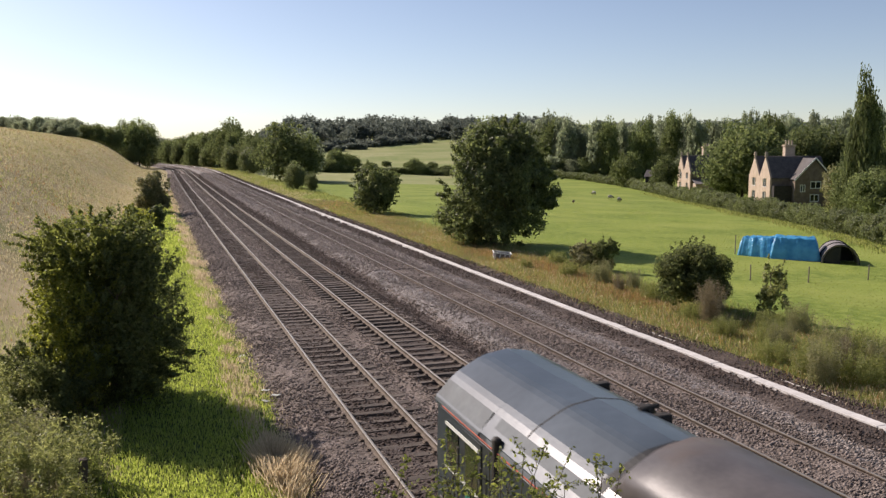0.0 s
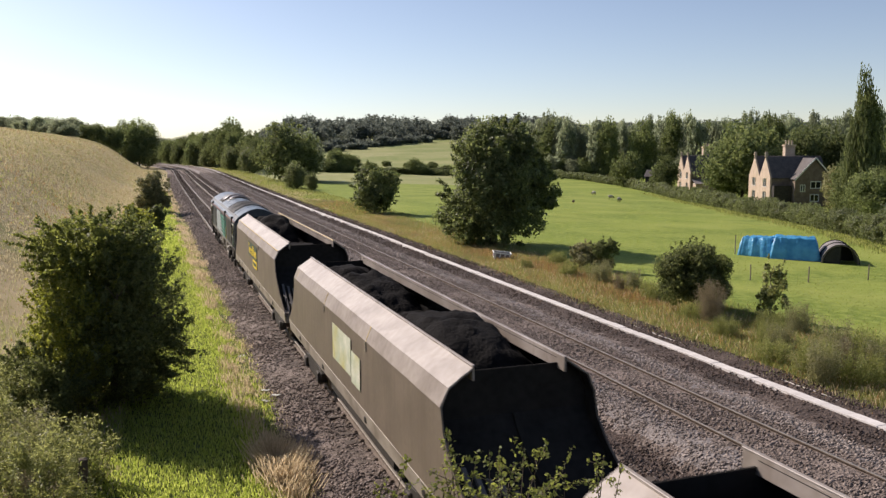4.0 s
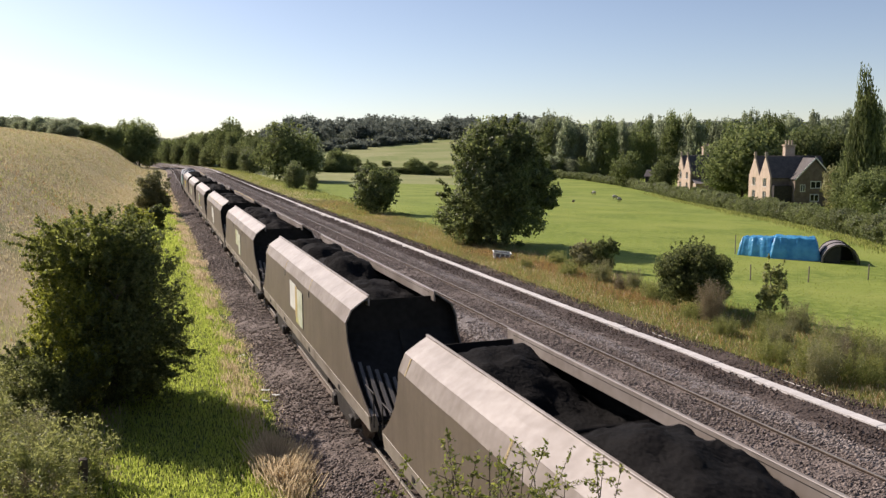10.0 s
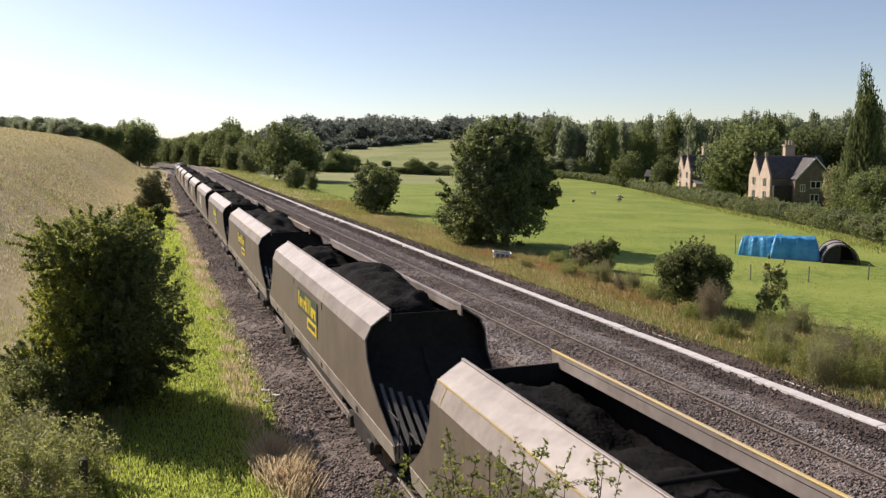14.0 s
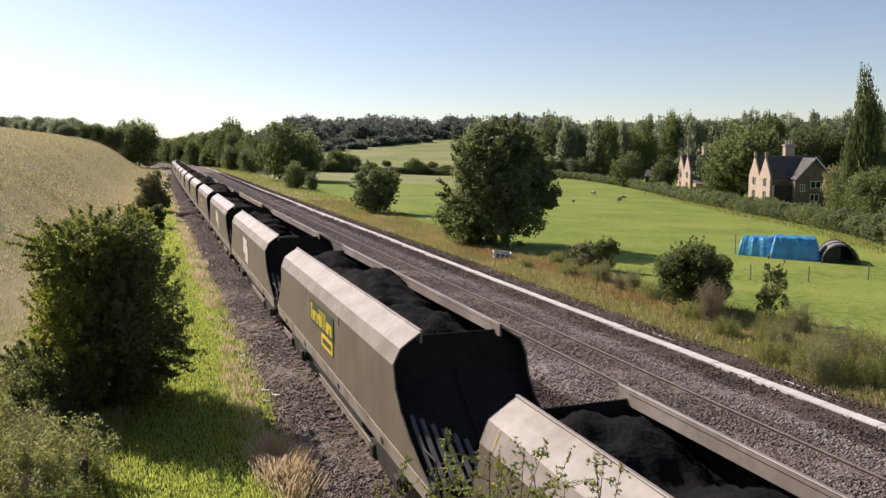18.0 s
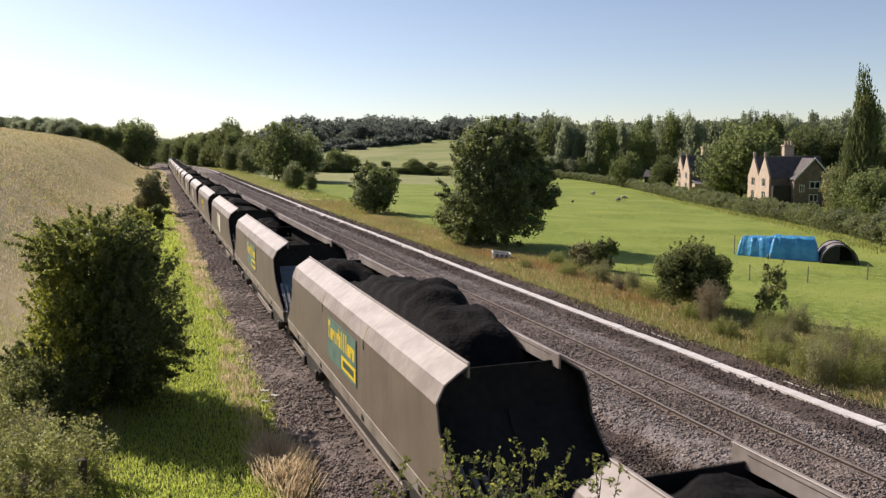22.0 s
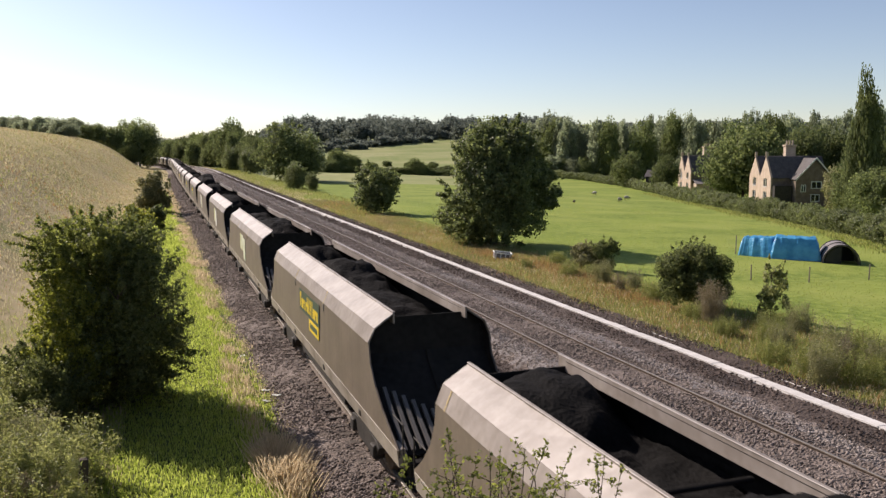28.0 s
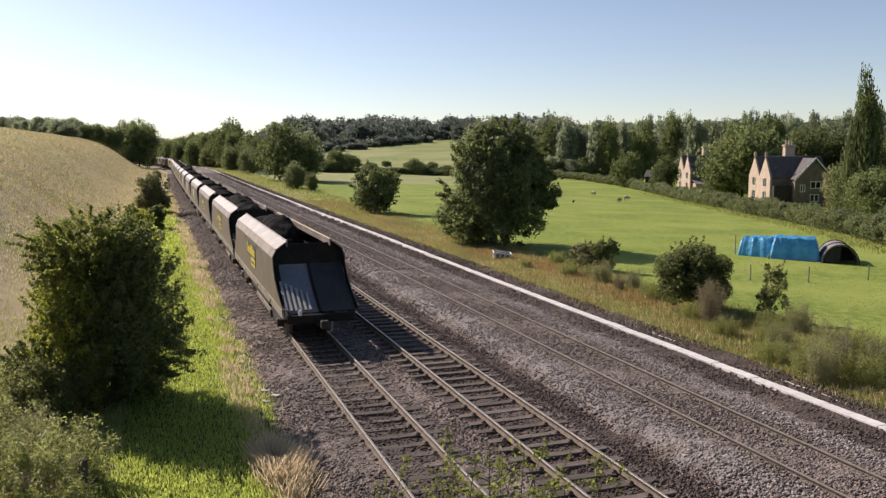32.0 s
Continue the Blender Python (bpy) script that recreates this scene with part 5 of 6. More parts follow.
def blades(name, seed, xy, h, w, material, label, droop=0.35, heart=None):
    """Grass as one tuft of single blades; round a heart they lean outward."""
    rng = np.random.default_rng(seed)
    n = len(xy)
    a = rng.uniform(0, 6.283, n)
    hh = h * rng.uniform(0.5, 1.3, n)
    base = np.stack([xy[:, 0], xy[:, 1], land(xy[:, 0], xy[:, 1]) - 0.02], 1)
    side = np.stack([np.cos(a), np.sin(a), 0 * a], 1) * (w * rng.uniform(0.6, 1.3, n))[:, None]
    b = rng.uniform(0, 6.283, n)
    if heart:
        b = np.arctan2(xy[:, 1] - heart[1], xy[:, 0] - heart[0]) + rng.normal(0, 0.5, n)
    lean = np.stack([np.cos(b) * droop, np.sin(b) * droop, 0 * b + 1], 1) * hh[:, None] * rng.uniform(0.7, 1.1, (n, 1))
    mid = base + lean * 0.55 * np.array((0.5, 0.5, 1.1))
    v = np.stack([base - side, base + side, mid + side * 0.7, base + lean, mid - side * 0.7], 1).reshape(-1, 3)
    k = 5 * np.arange(n)[:, None]
    f = np.concatenate([k + np.array((0, 1, 2, 4))], 0)
    t = np.concatenate([k + np.array((4, 2, 3, 3))], 0)
    me = raw(name, v, np.concatenate([f, t]), material)
    return tagged(new(name, me), label, "grass", kind="stuff")


def make_grass():
    rng = np.random.default_rng(41)

    def strip(n, c0, c1, y0, y1, p=1.7, clump=0.0):
        y = y0 + (y1 - y0) * rng.random(n) ** p
        c = rng.uniform(c0, c1, n)
        if clump:
            k = max(n // 60, 1)
            cy, cc = y0 + (y1 - y0) * rng.random(k) ** p, rng.uniform(c0, c1, k)
            i = rng.integers(0, k, n)
            sp = rng.uniform(0.5, 2.2, k)[i] * clump
            y, c = cy[i] + rng.normal(0, 1.6, n) * sp, cc[i] + rng.normal(0, 0.8, n) * sp
        return np.stack([c + bend(y), y], 1)
    blades("lush_grass", 1, strip(110000, -8.2, -3.0, 13, 75), 0.20, 0.012, M_GRASS, "short lush green grass strip beside the ballast", 0.7)
    blades("lush_grass", 2, strip(9000, -6.4, -3.4, 60, 150), 0.3, 0.04, M_GRASS, "short lush green grass strip beside the ballast", 0.7)
    blades("dry_grass", 3, strip(5200, -3.6, -2.95, 16, 60, 1.5, 0.14), 0.36, 0.010, M_STRAW, "straw-coloured grass tufts along the ballast edge", 0.6)
    blades("dry_grass", 4, strip(4500, -3.5, -2.8, 50, 160, 1.4, 0.22), 0.4, 0.03, M_STRAW, "straw-coloured grass along the ballast edge", 0.6)
    tuft = np.stack([rng.normal(-3.0, 0.24, 3600), rng.normal(19.3, 0.75, 3600)], 1)
    blades("dry_grass_tuft", 5, tuft, 0.72, 0.009, M_STRAW, "large straw-coloured grass tuft by the ballast", 1.5, (-3.1, 19.5))
    blades("meadow_grass", 6, strip(70000, -34, -6.6, 17, 150, 1.7), 0.24, 0.012, M_MEADOW, "tall dry yellow meadow grass on the hillside", 0.4)
    blades("meadow_grass", 17, strip(22000, -75, -6.6, 100, 360, 1.2), 0.22, 0.03, M_MEADOW, "tall dry yellow meadow grass on the far hillside", 0.4)
    blades("meadow_grass", 33, strip(60000, -40, -6.8, 45, 150, 1.3), 0.26, 0.022, M_MEADOW, "tall dry yellow meadow grass on the hillside", 0.5)
    blades("meadow_grass", 34, strip(90000, -75, -6.8, 90, 330, 1.1), 0.34, 0.05, M_MEADOW, "tall dry yellow meadow grass on the far hillside", 0.5)
    blades("meadow_grass", 35, strip(26000, -60, -7.5, 60, 300, 1.1, 4.0), 0.30, 0.05, M_VERGE, "greener patches in the far meadow", 0.6)
    blades("meadow_grass", 36, strip(11000, -60, -7.5, 60, 300, 1.1, 3.5), 0.32, 0.05, M_RUSTG, "brown seeding patches in the far meadow", 0.5)
    blades("meadow_grass", 23, strip(22000, -45, -7.5, 20, 210, 1.4, 2.4), 0.16, 0.022, M_VERGE, "greener patches in the dry meadow grass", 0.5)
    blades("meadow_grass", 24, strip(8000, -45, -7.5, 20, 210, 1.4, 2.0), 0.20, 0.02, M_RUSTG, "brown seeding patches in the dry meadow", 0.5)
    blades("meadow_grass", 16, strip(8000, -11, -8.0, 15, 45, 1.5, 0.8), 0.32, 0.012, M_WEED, "green rough grass at the meadow's foot", 0.9)
    blades("verge_grass", 7, strip(80000, 14.3, 20.5, 14, 100, 1.8), 0.26, 0.011, M_VERGE, "rough yellow-green verge grass beside the far track", 1.1)
    blades("verge_grass", 8, strip(9000, 14.2, 20.0, 16, 90, 1.5, 0.7), 0.42, 0.008, M_STRAW, "dry seeding verge grass beside the far track", 0.9)
    blades("verge_grass", 9, strip(52000, 14.2, 20.5, 16, 90, 1.6, 0.7), 0.34, 0.010, M_VERGE, "green verge grass beside the far track", 1.0)
    rust = np.concatenate([np.stack([rng.normal(cx, 0.7, 2600), rng.normal(cy, 1.9, 2600)], 1) for cx, cy in ((17.9, 48.0), (18.2, 43.0), (17.2, 36.0), (16.9, 54.5))])
    blades("sorrel_patch", 29, rust, 0.42, 0.010, M_RUSTG, "rusty orange-brown sorrel beside the old trough", 0.8)
    blades("verge_grass", 28, strip(9000, 13.7, 14.7, 15, 90, 1.5, 0.4), 0.24, 0.010, M_VERGE, "grass creeping over the far cess", 1.1)
    blades("sorrel_patch", 21, strip(30000, 14.4, 20.0, 17, 120, 1.2, 0.8), 0.38, 0.010, M_RUSTG, "rusty brown sorrel patches in the verge", 0.8)
    blades("verge_grass", 25, strip(12000, 14.5, 20.3, 16, 120, 1.3, 0.6), 0.45, 0.010, M_DOCK, "dead brown stems standing in the verge", 0.7)
    blades("verge_grass", 26, strip(14000, 14.4, 20.5, 16, 120, 1.3, 0.7), 0.36, 0.012, M_LEAFD, "dark green grass clumps in the verge", 0.9)
    blades("verge_grass", 10, strip(16000, 13.8, 22, 90, 330, 1.2), 0.45, 0.04, M_VERGE, "distant rough verge grass", 1.0)
    blades("pasture_tuft", 18, strip(26000, 20, 75, 28, 150, 1.2, 0.9), 0.07, 0.03, M_VERGE, "coarser tufts scattered over the pasture", 1.6)
    blades("pasture_grass", 11, strip(50000, 19, 60, 24, 110, 1.6), 0.10, 0.018, M_GRASS, "short grazed pasture grass", 0.8)
    blades("edge_grass", 19, strip(15000, -3.1, -2.35, 14, 90, 1.5, 0.20), 0.2, 0.012, M_GRASS, "green grass creeping over the ballast edge", 0.9)
    blades("edge_grass", 20, strip(7000, -3.2, -2.3, 14, 90, 1.5, 0.24), 0.3, 0.010, M_STRAW, "dead grass matted over the ballast edge", 1.0)
    blades("ballast_weed", 12, strip(2600, -2.9, -1.9, 20, 75, 1.4, 0.22), 0.22, 0.014, M_WEED, "green weeds rooted in the ballast shoulder", 0.9)


def make_front_shrub():
    """Twigs of a lineside shrub that reach up below the viewpoint."""
    rng = np.random.default_rng(77)
    sh = thing("blackthorn_shrub", pose(-3.3, 5.7, lz(-3.3, 5.7) - 0.05), "sparse green blackthorn shrub with thin leafy twigs", "shrub")
    z0 = lz(-3.3, 5.7) - 0.05
    bm = bmesh.new()
    tips = []
    for i in range(46):
        x = rng.uniform(-1.0, 1.5)
        top = 4.80 - z0 - 0.16 * abs(x - 0.05) - rng.exponential(0.17)
        y = rng.normal(0.45, 0.3)
        b = Vector((x * 0.3 + rng.normal(0, 0.15), y * 0.4, 0))
        mid = Vector((x * 0.8, y * 0.9, top - 0.8))
        arch = Vector((rng.normal(0, 0.20), rng.normal(0, 0.20), 0))
        knee = mid.lerp(Vector((x, y, top)), 0.55) + arch * 0.35
        tip = Vector((x, y, top)) + arch
        taper_rod(bm, b, mid, 0.020, 0.008, 5)
        taper_rod(bm, mid, knee, 0.008, 0.005, 5)
        taper_rod(bm, knee, tip, 0.005, 0.002, 4)
        for k in range(9):
            t = rng.uniform(0.05, 1.0)
            o = mid.lerp(knee, t / 0.55) if t < 0.55 else knee.lerp(tip, (t - 0.55) / 0.45)
            g = rng.uniform(0.06, 0.26) * (1.25 - 0.6 * t)
            a = rng.uniform(0, 6.283)
            e = o + Vector((math.cos(a) * g, math.sin(a) * g, rng.uniform(-0.03, 0.6) * g))
            taper_rod(bm, o, e, 0.004, 0.0015, 4)
            tips.append((o, e))
        tips.append((knee.lerp(tip, 0.5), tip))
    part("twig", bm, M_BARK, sh)
    pos = []
    for a, e in tips:
        m = int(3 + 46 * (e - a).length)
        t = rng.random(m)[:, None] ** 0.6
        pos.append(np.array(a) + (np.array(e) - np.array(a)) * t + rng.normal(0, 0.014, (m, 3)))
    pos = np.concatenate(pos)
    v, f = leaves_at(rng, pos, np.tile((0, 0, 0.5), (len(pos), 1)), 0.026, 1.7)
    part("leaf", raw("leaf", v, f, M_TWIG), None, sh, "small yellow-green leaves")
    body = crown_mesh("crown", 71, 9000, 40, (1.5, 0.8, 1.75), 0.04, M_LEAFD, fill=0.2)
    part("crown", body, None, sh).location = (0.15, 0.2, 0.2)


def far_tree(kit, x, y, h, w, kind, label, group="distant trees"):
    rng = random.Random(int(x * 7 + y * 13))
    cr = rng.choice(kit[kind])
    nm = {"round": "oak_tree", "dark": "oak_tree", "poplar": "poplar_tree", "plume": "poplar_tree", "grey": "willow_tree", "light": "ash_tree"}[kind]
    lift = -0.03 * h
    return plant(nm, x, y, cr, kit["trunk"], label, "tree", (w, w, h * 0.95), rng.uniform(0, 360), group, lift, (min(h, w * 1.15), min(h, w * 1.15), h * 0.75))


def make_far_plants():
    # crowns one metre high and one metre wide, scaled where they stand
    kit = {"round": [crown_mesh("crown", 100 + i, 12000, 70, (0.5, 0.5, 0.5), 0.030, M_MID, fill=0.2, rough=0.4, skirt=0.3) for i in range(4)],
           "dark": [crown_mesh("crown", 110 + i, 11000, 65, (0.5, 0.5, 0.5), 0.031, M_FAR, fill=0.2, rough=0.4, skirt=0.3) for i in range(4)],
           "light": [crown_mesh("crown", 115 + i, 11000, 65, (0.5, 0.5, 0.5), 0.031, M_HEDGE, fill=0.2, rough=0.4, skirt=0.3) for i in range(2)],
           "grey": [crown_mesh("crown", 118 + i, 9000, 50, (0.5, 0.5, 0.5), 0.032, M_LEAFG, fill=0.2) for i in range(2)],
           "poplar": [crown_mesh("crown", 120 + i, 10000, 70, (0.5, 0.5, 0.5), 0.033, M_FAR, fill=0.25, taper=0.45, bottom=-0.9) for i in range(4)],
           "plume": [crown_mesh("crown", 130 + i, 20000, 110, (0.5, 0.5, 0.5), 0.028, M_MID, fill=0.3, taper=0.30, shoots=0.03, reach=0.06) for i in range(2)],
           "trunk": trunk_mesh(50, 1.0, 0.022, 8, 0.25, 0.2)}
    rng = random.Random(5)
    dk, lt = "dark green broadleaf tree in the distance", "yellow-green broadleaf tree in the distance"
    # beyond the meadow's foot, left of the line
    far_tree(kit, -9.2, 332, 18.5, 15, "round", "tall dark oak at the bend of the line")
    for x, y, h, w in ((-13.2, 336, 15.5, 9.0), (-16.6, 322, 10.0, 7.0), (-19.4, 318, 8.2, 6.5), (-22.5, 312, 6.5, 6.5), (-5.6, 348, 12.0, 7.0), (-11.5, 326, 7.0, 6.0), (-25.0, 300, 5.2, 6.0)):
        far_tree(kit, x, y, h, w, "round", "dark thorn tree at the meadow's far edge", "meadow edge trees")
    for i in range(15):
        t = i / 14
        far_tree(kit, -52 + 26 * t + rng.uniform(-0.8, 0.8), 300 - 45 * t, 4.2 + rng.uniform(-0.5, 1.2), 6.0, "dark", "low dark hedge tree on the hill crest", "meadow edge trees")
    for i in range(34):
        t = i / 33
        x, y = -24 - 62 * t + rng.uniform(-2, 2), 385 + 20 * t + rng.uniform(-12, 12)
        far_tree(kit, x, y, 9.5 - 2.6 * t + rng.uniform(-1.3, 1.3) + (3.0 if i > 31 else 0), 9 + rng.uniform(-1, 2), "dark", "dark hedgerow tree along the hilltop", "hilltop hedgerow trees")
    far_tree(kit, -66, 378, 11.5, 9, "dark", "tall dark tree on the hilltop", "hilltop hedgerow trees")
    # along the line beyond the verge
    far_tree(kit, 25.6, 199, 15.2, 14.5, "round", "large round oak beside the line")
    far_tree(kit, 30, 207, 13.0, 11, "dark", dk)
    far_tree(kit, 20.5, 158, 5.6, 4.9, "light", "small yellow-green ash tree beside the line")
    far_tree(kit, 21.3, 147, 3.9, 2.6, "light", "small yellow-green ash tree beside the line")
    far_tree(kit, 24.6, 330, 19.5, 14, "round", "tall oak beside the distant line")
    for x, y, h, w, k in ((23, 258, 8.5, 7, "light"), (27, 285, 13, 9, "round"), (29, 300, 15, 11, "round"), (22, 300, 9, 8, "light"), (21.0, 345, 16, 11, "round"), (19.5, 362, 16, 12, "round"),
                          (17.5, 380, 15.5, 12, "round"), (15.5, 398, 15, 12, "round"), (12.5, 412, 15, 12, "round"), (9, 432, 14.5, 13, "round"), (5, 450, 14, 13, "round"), (0, 470, 14, 14, "dark"),
                          (24, 318, 9, 7, "light"), (17, 350, 8, 7, "light"), (14.5, 372, 8, 8, "round"), (28, 350, 17, 12, "round"), (24, 385, 17, 13, "round"), (-8, 480, 13, 14, "dark"), (18, 420, 17, 14, "round"), (25.5, 268, 12, 8, "round"),
                          (13.7, 369, 13, 11, "round"), (9.5, 400, 13.5, 11, "round"), (4.5, 428, 12.5, 11, "round"), (23.5, 312, 15, 9, "round"), (56.9, 293, 8.4, 9, "round"), (62, 300, 7, 8, "round"), (52, 288, 5, 8, "round"), (81.8, 279, 6.0, 7, "round")):
        far_tree(kit, x, y, h, w, k, lt if k == "light" else dk)
    # a belt of tall poplars behind the pasture
    for i in range(52):
        t = i / 51
        a = radians(25.2 + 25.5 * t) + rng.uniform(-0.004, 0.004)
        d = 316 + rng.uniform(-8, 26) - 35 * t
        h = 21.5 + rng.uniform(-2.6, 2.4) + (1.5 if i in (1, 2, 3) else 0)
        far_tree(kit, -5.7 + d * math.sin(a), d * math.cos(a), h, 9.5 + rng.uniform(-1, 2.5), ("poplar", "poplar", "dark", "round")[i % 4], "tall dark poplar in the belt behind pasture", "poplar belt")
    for i in range(24):
        t = i / 23
        a = radians(24.8 + 16 * t)
        d = 306 + rng.uniform(-5, 5)
        far_tree(kit, -5.7 + d * math.sin(a), d * math.cos(a), 6.0 + rng.uniform(-1.5, 2.5), 7.5, "dark" if i % 2 else "round", "low dark thicket tree under the poplars", "poplar belt")
    # round the houses
    for x, y, h, w, k, lb in ((108.6, 140.3, 18.0, 15.5, "round", "broad oak between the houses"), (106.6, 142.6, 12.0, 8, "round", "broad oak between the houses"),
                              (104.6, 162.0, 9.6, 6.2, "round", dk), (126, 162, 14, 11, "round", dk), (121, 138, 15.5, 11, "round", dk), (131, 142, 17, 12, "round", dk), (128, 125, 15, 12, "round", dk), (138, 132, 16, 12, "round", dk),
                              (97.5, 103.5, 9.0, 6.0, "grey", "grey-green willow beside the house"), (93, 96.5, 8.6, 8.0, "round", "bushy tree beside the house"), (88.0, 87.5, 7.6, 7.5, "round", "bushy tree beside the house"), (98, 92, 9.5, 9, "round", dk),
                              (106, 96, 12, 10, "round", dk), (113, 100, 14, 11, "round", dk), (122, 108, 15, 12, "round", dk), (84, 78, 6.5, 7, "dark", dk),
                              (116, 196, 10.5, 9, "round", dk), (150, 150, 17, 13, "dark", dk), (160, 140, 17, 13, "dark", dk), (145, 118, 16, 13, "round", dk), (152, 128, 17, 13, "dark", dk)):
        far_tree(kit, x, y, h, w, k, lb, "trees round the houses")
    popl = [far_tree(kit, 90.6, 92.5, 23.0, 5.3, "plume", "tall slender poplar beside the house", "tall poplars"), far_tree(kit, 89.6, 93.2, 19.0, 3.2, "plume", "tall slender poplar beside the house", "tall poplars"),
            far_tree(kit, 94.0, 90.5, 13.0, 4.0, "plume", "tall slender poplar beside the house", "tall poplars")]
    # far hedges and the wood on the hill
    for i in range(40):
        t = i / 39
        far_tree(kit, 45 + 85 * t + rng.uniform(-1, 1), 292 - 30 * t + rng.uniform(-1, 1), 2.2 + rng.uniform(-0.3, 0.5) + (3.0 if i % 13 == 5 else 0), 5.5, "round", "dark field hedge tree in the valley", "valley hedge")
    for i in range(26):
        t = i / 25
        far_tree(kit, 52 + 60 * t + rng.uniform(-5, 5), 330 + rng.uniform(-12, 25), (4.6 if t < 0.35 else 1.8) + rng.uniform(-1, 1.2), 7.5 if t < 0.35 else 5.0, "round", "dark field hedge tree in the valley", "valley hedge")
    wv, wf, n = [], [], 0
    rg = np.random.default_rng(9)
    for i in range(420):
        k = rg.random()
        a = radians(-2 + 30 * k if i < 240 else 25 + 28 * k)
        d = rg.uniform(550 + 70 * k, 780) if i < 240 else rg.uniform(640, 820)
        x, y = -5.7 + d * math.sin(a), d * math.cos(a)
        h, w = rg.uniform(13, 18) if i < 240 else rg.uniform(7, 10), rg.uniform(13, 20)
        if i >= 330:
            # scrubby lower edge of the wood, slanting down across the hill
            a = radians(4 + 17 * k)
            d = 470 + 4 * 17 * k + max(0, 17 * k - 8) * 13 + rg.uniform(0, 45)
            x, y, h, w = -5.7 + d * math.sin(a), d * math.cos(a), rg.uniform(4, 8), rg.uniform(7, 12)
        p, o = crown_cloud(rg, 1000, 26, (w / 2, w / 2, h / 2))
        v, f = leaves_at(rg, p + np.array((x, y, lz(x, y) + h * 0.42)), o, 1.05)
        wv.append(v), wf.append(f + n)
        n += len(v)
    tagged(new("hill_wood", raw("hill_wood", np.concatenate(wv), np.concatenate(wf), M_WOODS)), "wood along the distant hilltop, haze in its greyed leaf colour", "wood", kind="stuff")
    return popl


def make_hedge():
    rng = random.Random(14)
    ms = [crown_mesh("foliage", 200 + i, 13000, 80, (3.6, 1.1, 1.4), 0.125, M_HEDGE, fill=0.15, bottom=-0.95) for i in range(3)]
    sb = bmesh.new()
    for k in range(12):
        a = -3.2 + 0.58 * k
        taper_rod(sb, (a, 0.2 * math.sin(k * 2.1), 0), (a + 0.15 * math.sin(k), 0.3 * math.cos(k * 1.7), 1.6), 0.06, 0.02, 5)
    stems = mesh_of("stem_row", sb, M_BARK)
    line = [(96, 300), (128.6, 267), (127, 238), (118, 201), (103, 163), (89, 132), (80.5, 110), (74.5, 97), (69.5, 83), (61.6, 66), (56, 56), (50, 43)]
    for (x0, y0), (x1, y1) in zip(line, line[1:]):
        d = math.hypot(x1 - x0, y1 - y0)
        for k in range(max(int(d / 4.6), 1)):
            t = (k + 0.5) / max(int(d / 4.6), 1)
            x, y = x0 + (x1 - x0) * t, y0 + (y1 - y0) * t
            m = pose(x, y, lz(x, y) - 0.2, 0, 0, math.degrees(math.atan2(y1 - y0, x1 - x0)) + rng.choice((0, 180)))
            ob = thing("field_hedge", m, "thick green field hedge with grassy foot", "hedge", "field hedge")
            c = part("foliage", ms[rng.choice((0, 1, 2, 2))], None, ob)
            c.scale = (1, 1, rng.uniform(0.85, 1.1))
            part("stem_row", stems, None, ob, "brown woody hedge stems")
    rg = np.random.default_rng(15)
    pts = []
    for (x0, y0), (x1, y1) in zip(line[4:], line[5:]):
        t = rg.random(700)
        pts.append(np.stack([x0 + (x1 - x0) * t - 2.6 + rg.normal(0, 0.9, 700), y0 + (y1 - y0) * t - 0.6 + rg.normal(0, 0.9, 700)], 1))
    blades("hedge_foot_grass", 31, np.concatenate(pts), 0.5, 0.035, M_VERGE, "dry uncut grass along the hedge foot", 0.4)


# ---- houses, shelters and small things ----


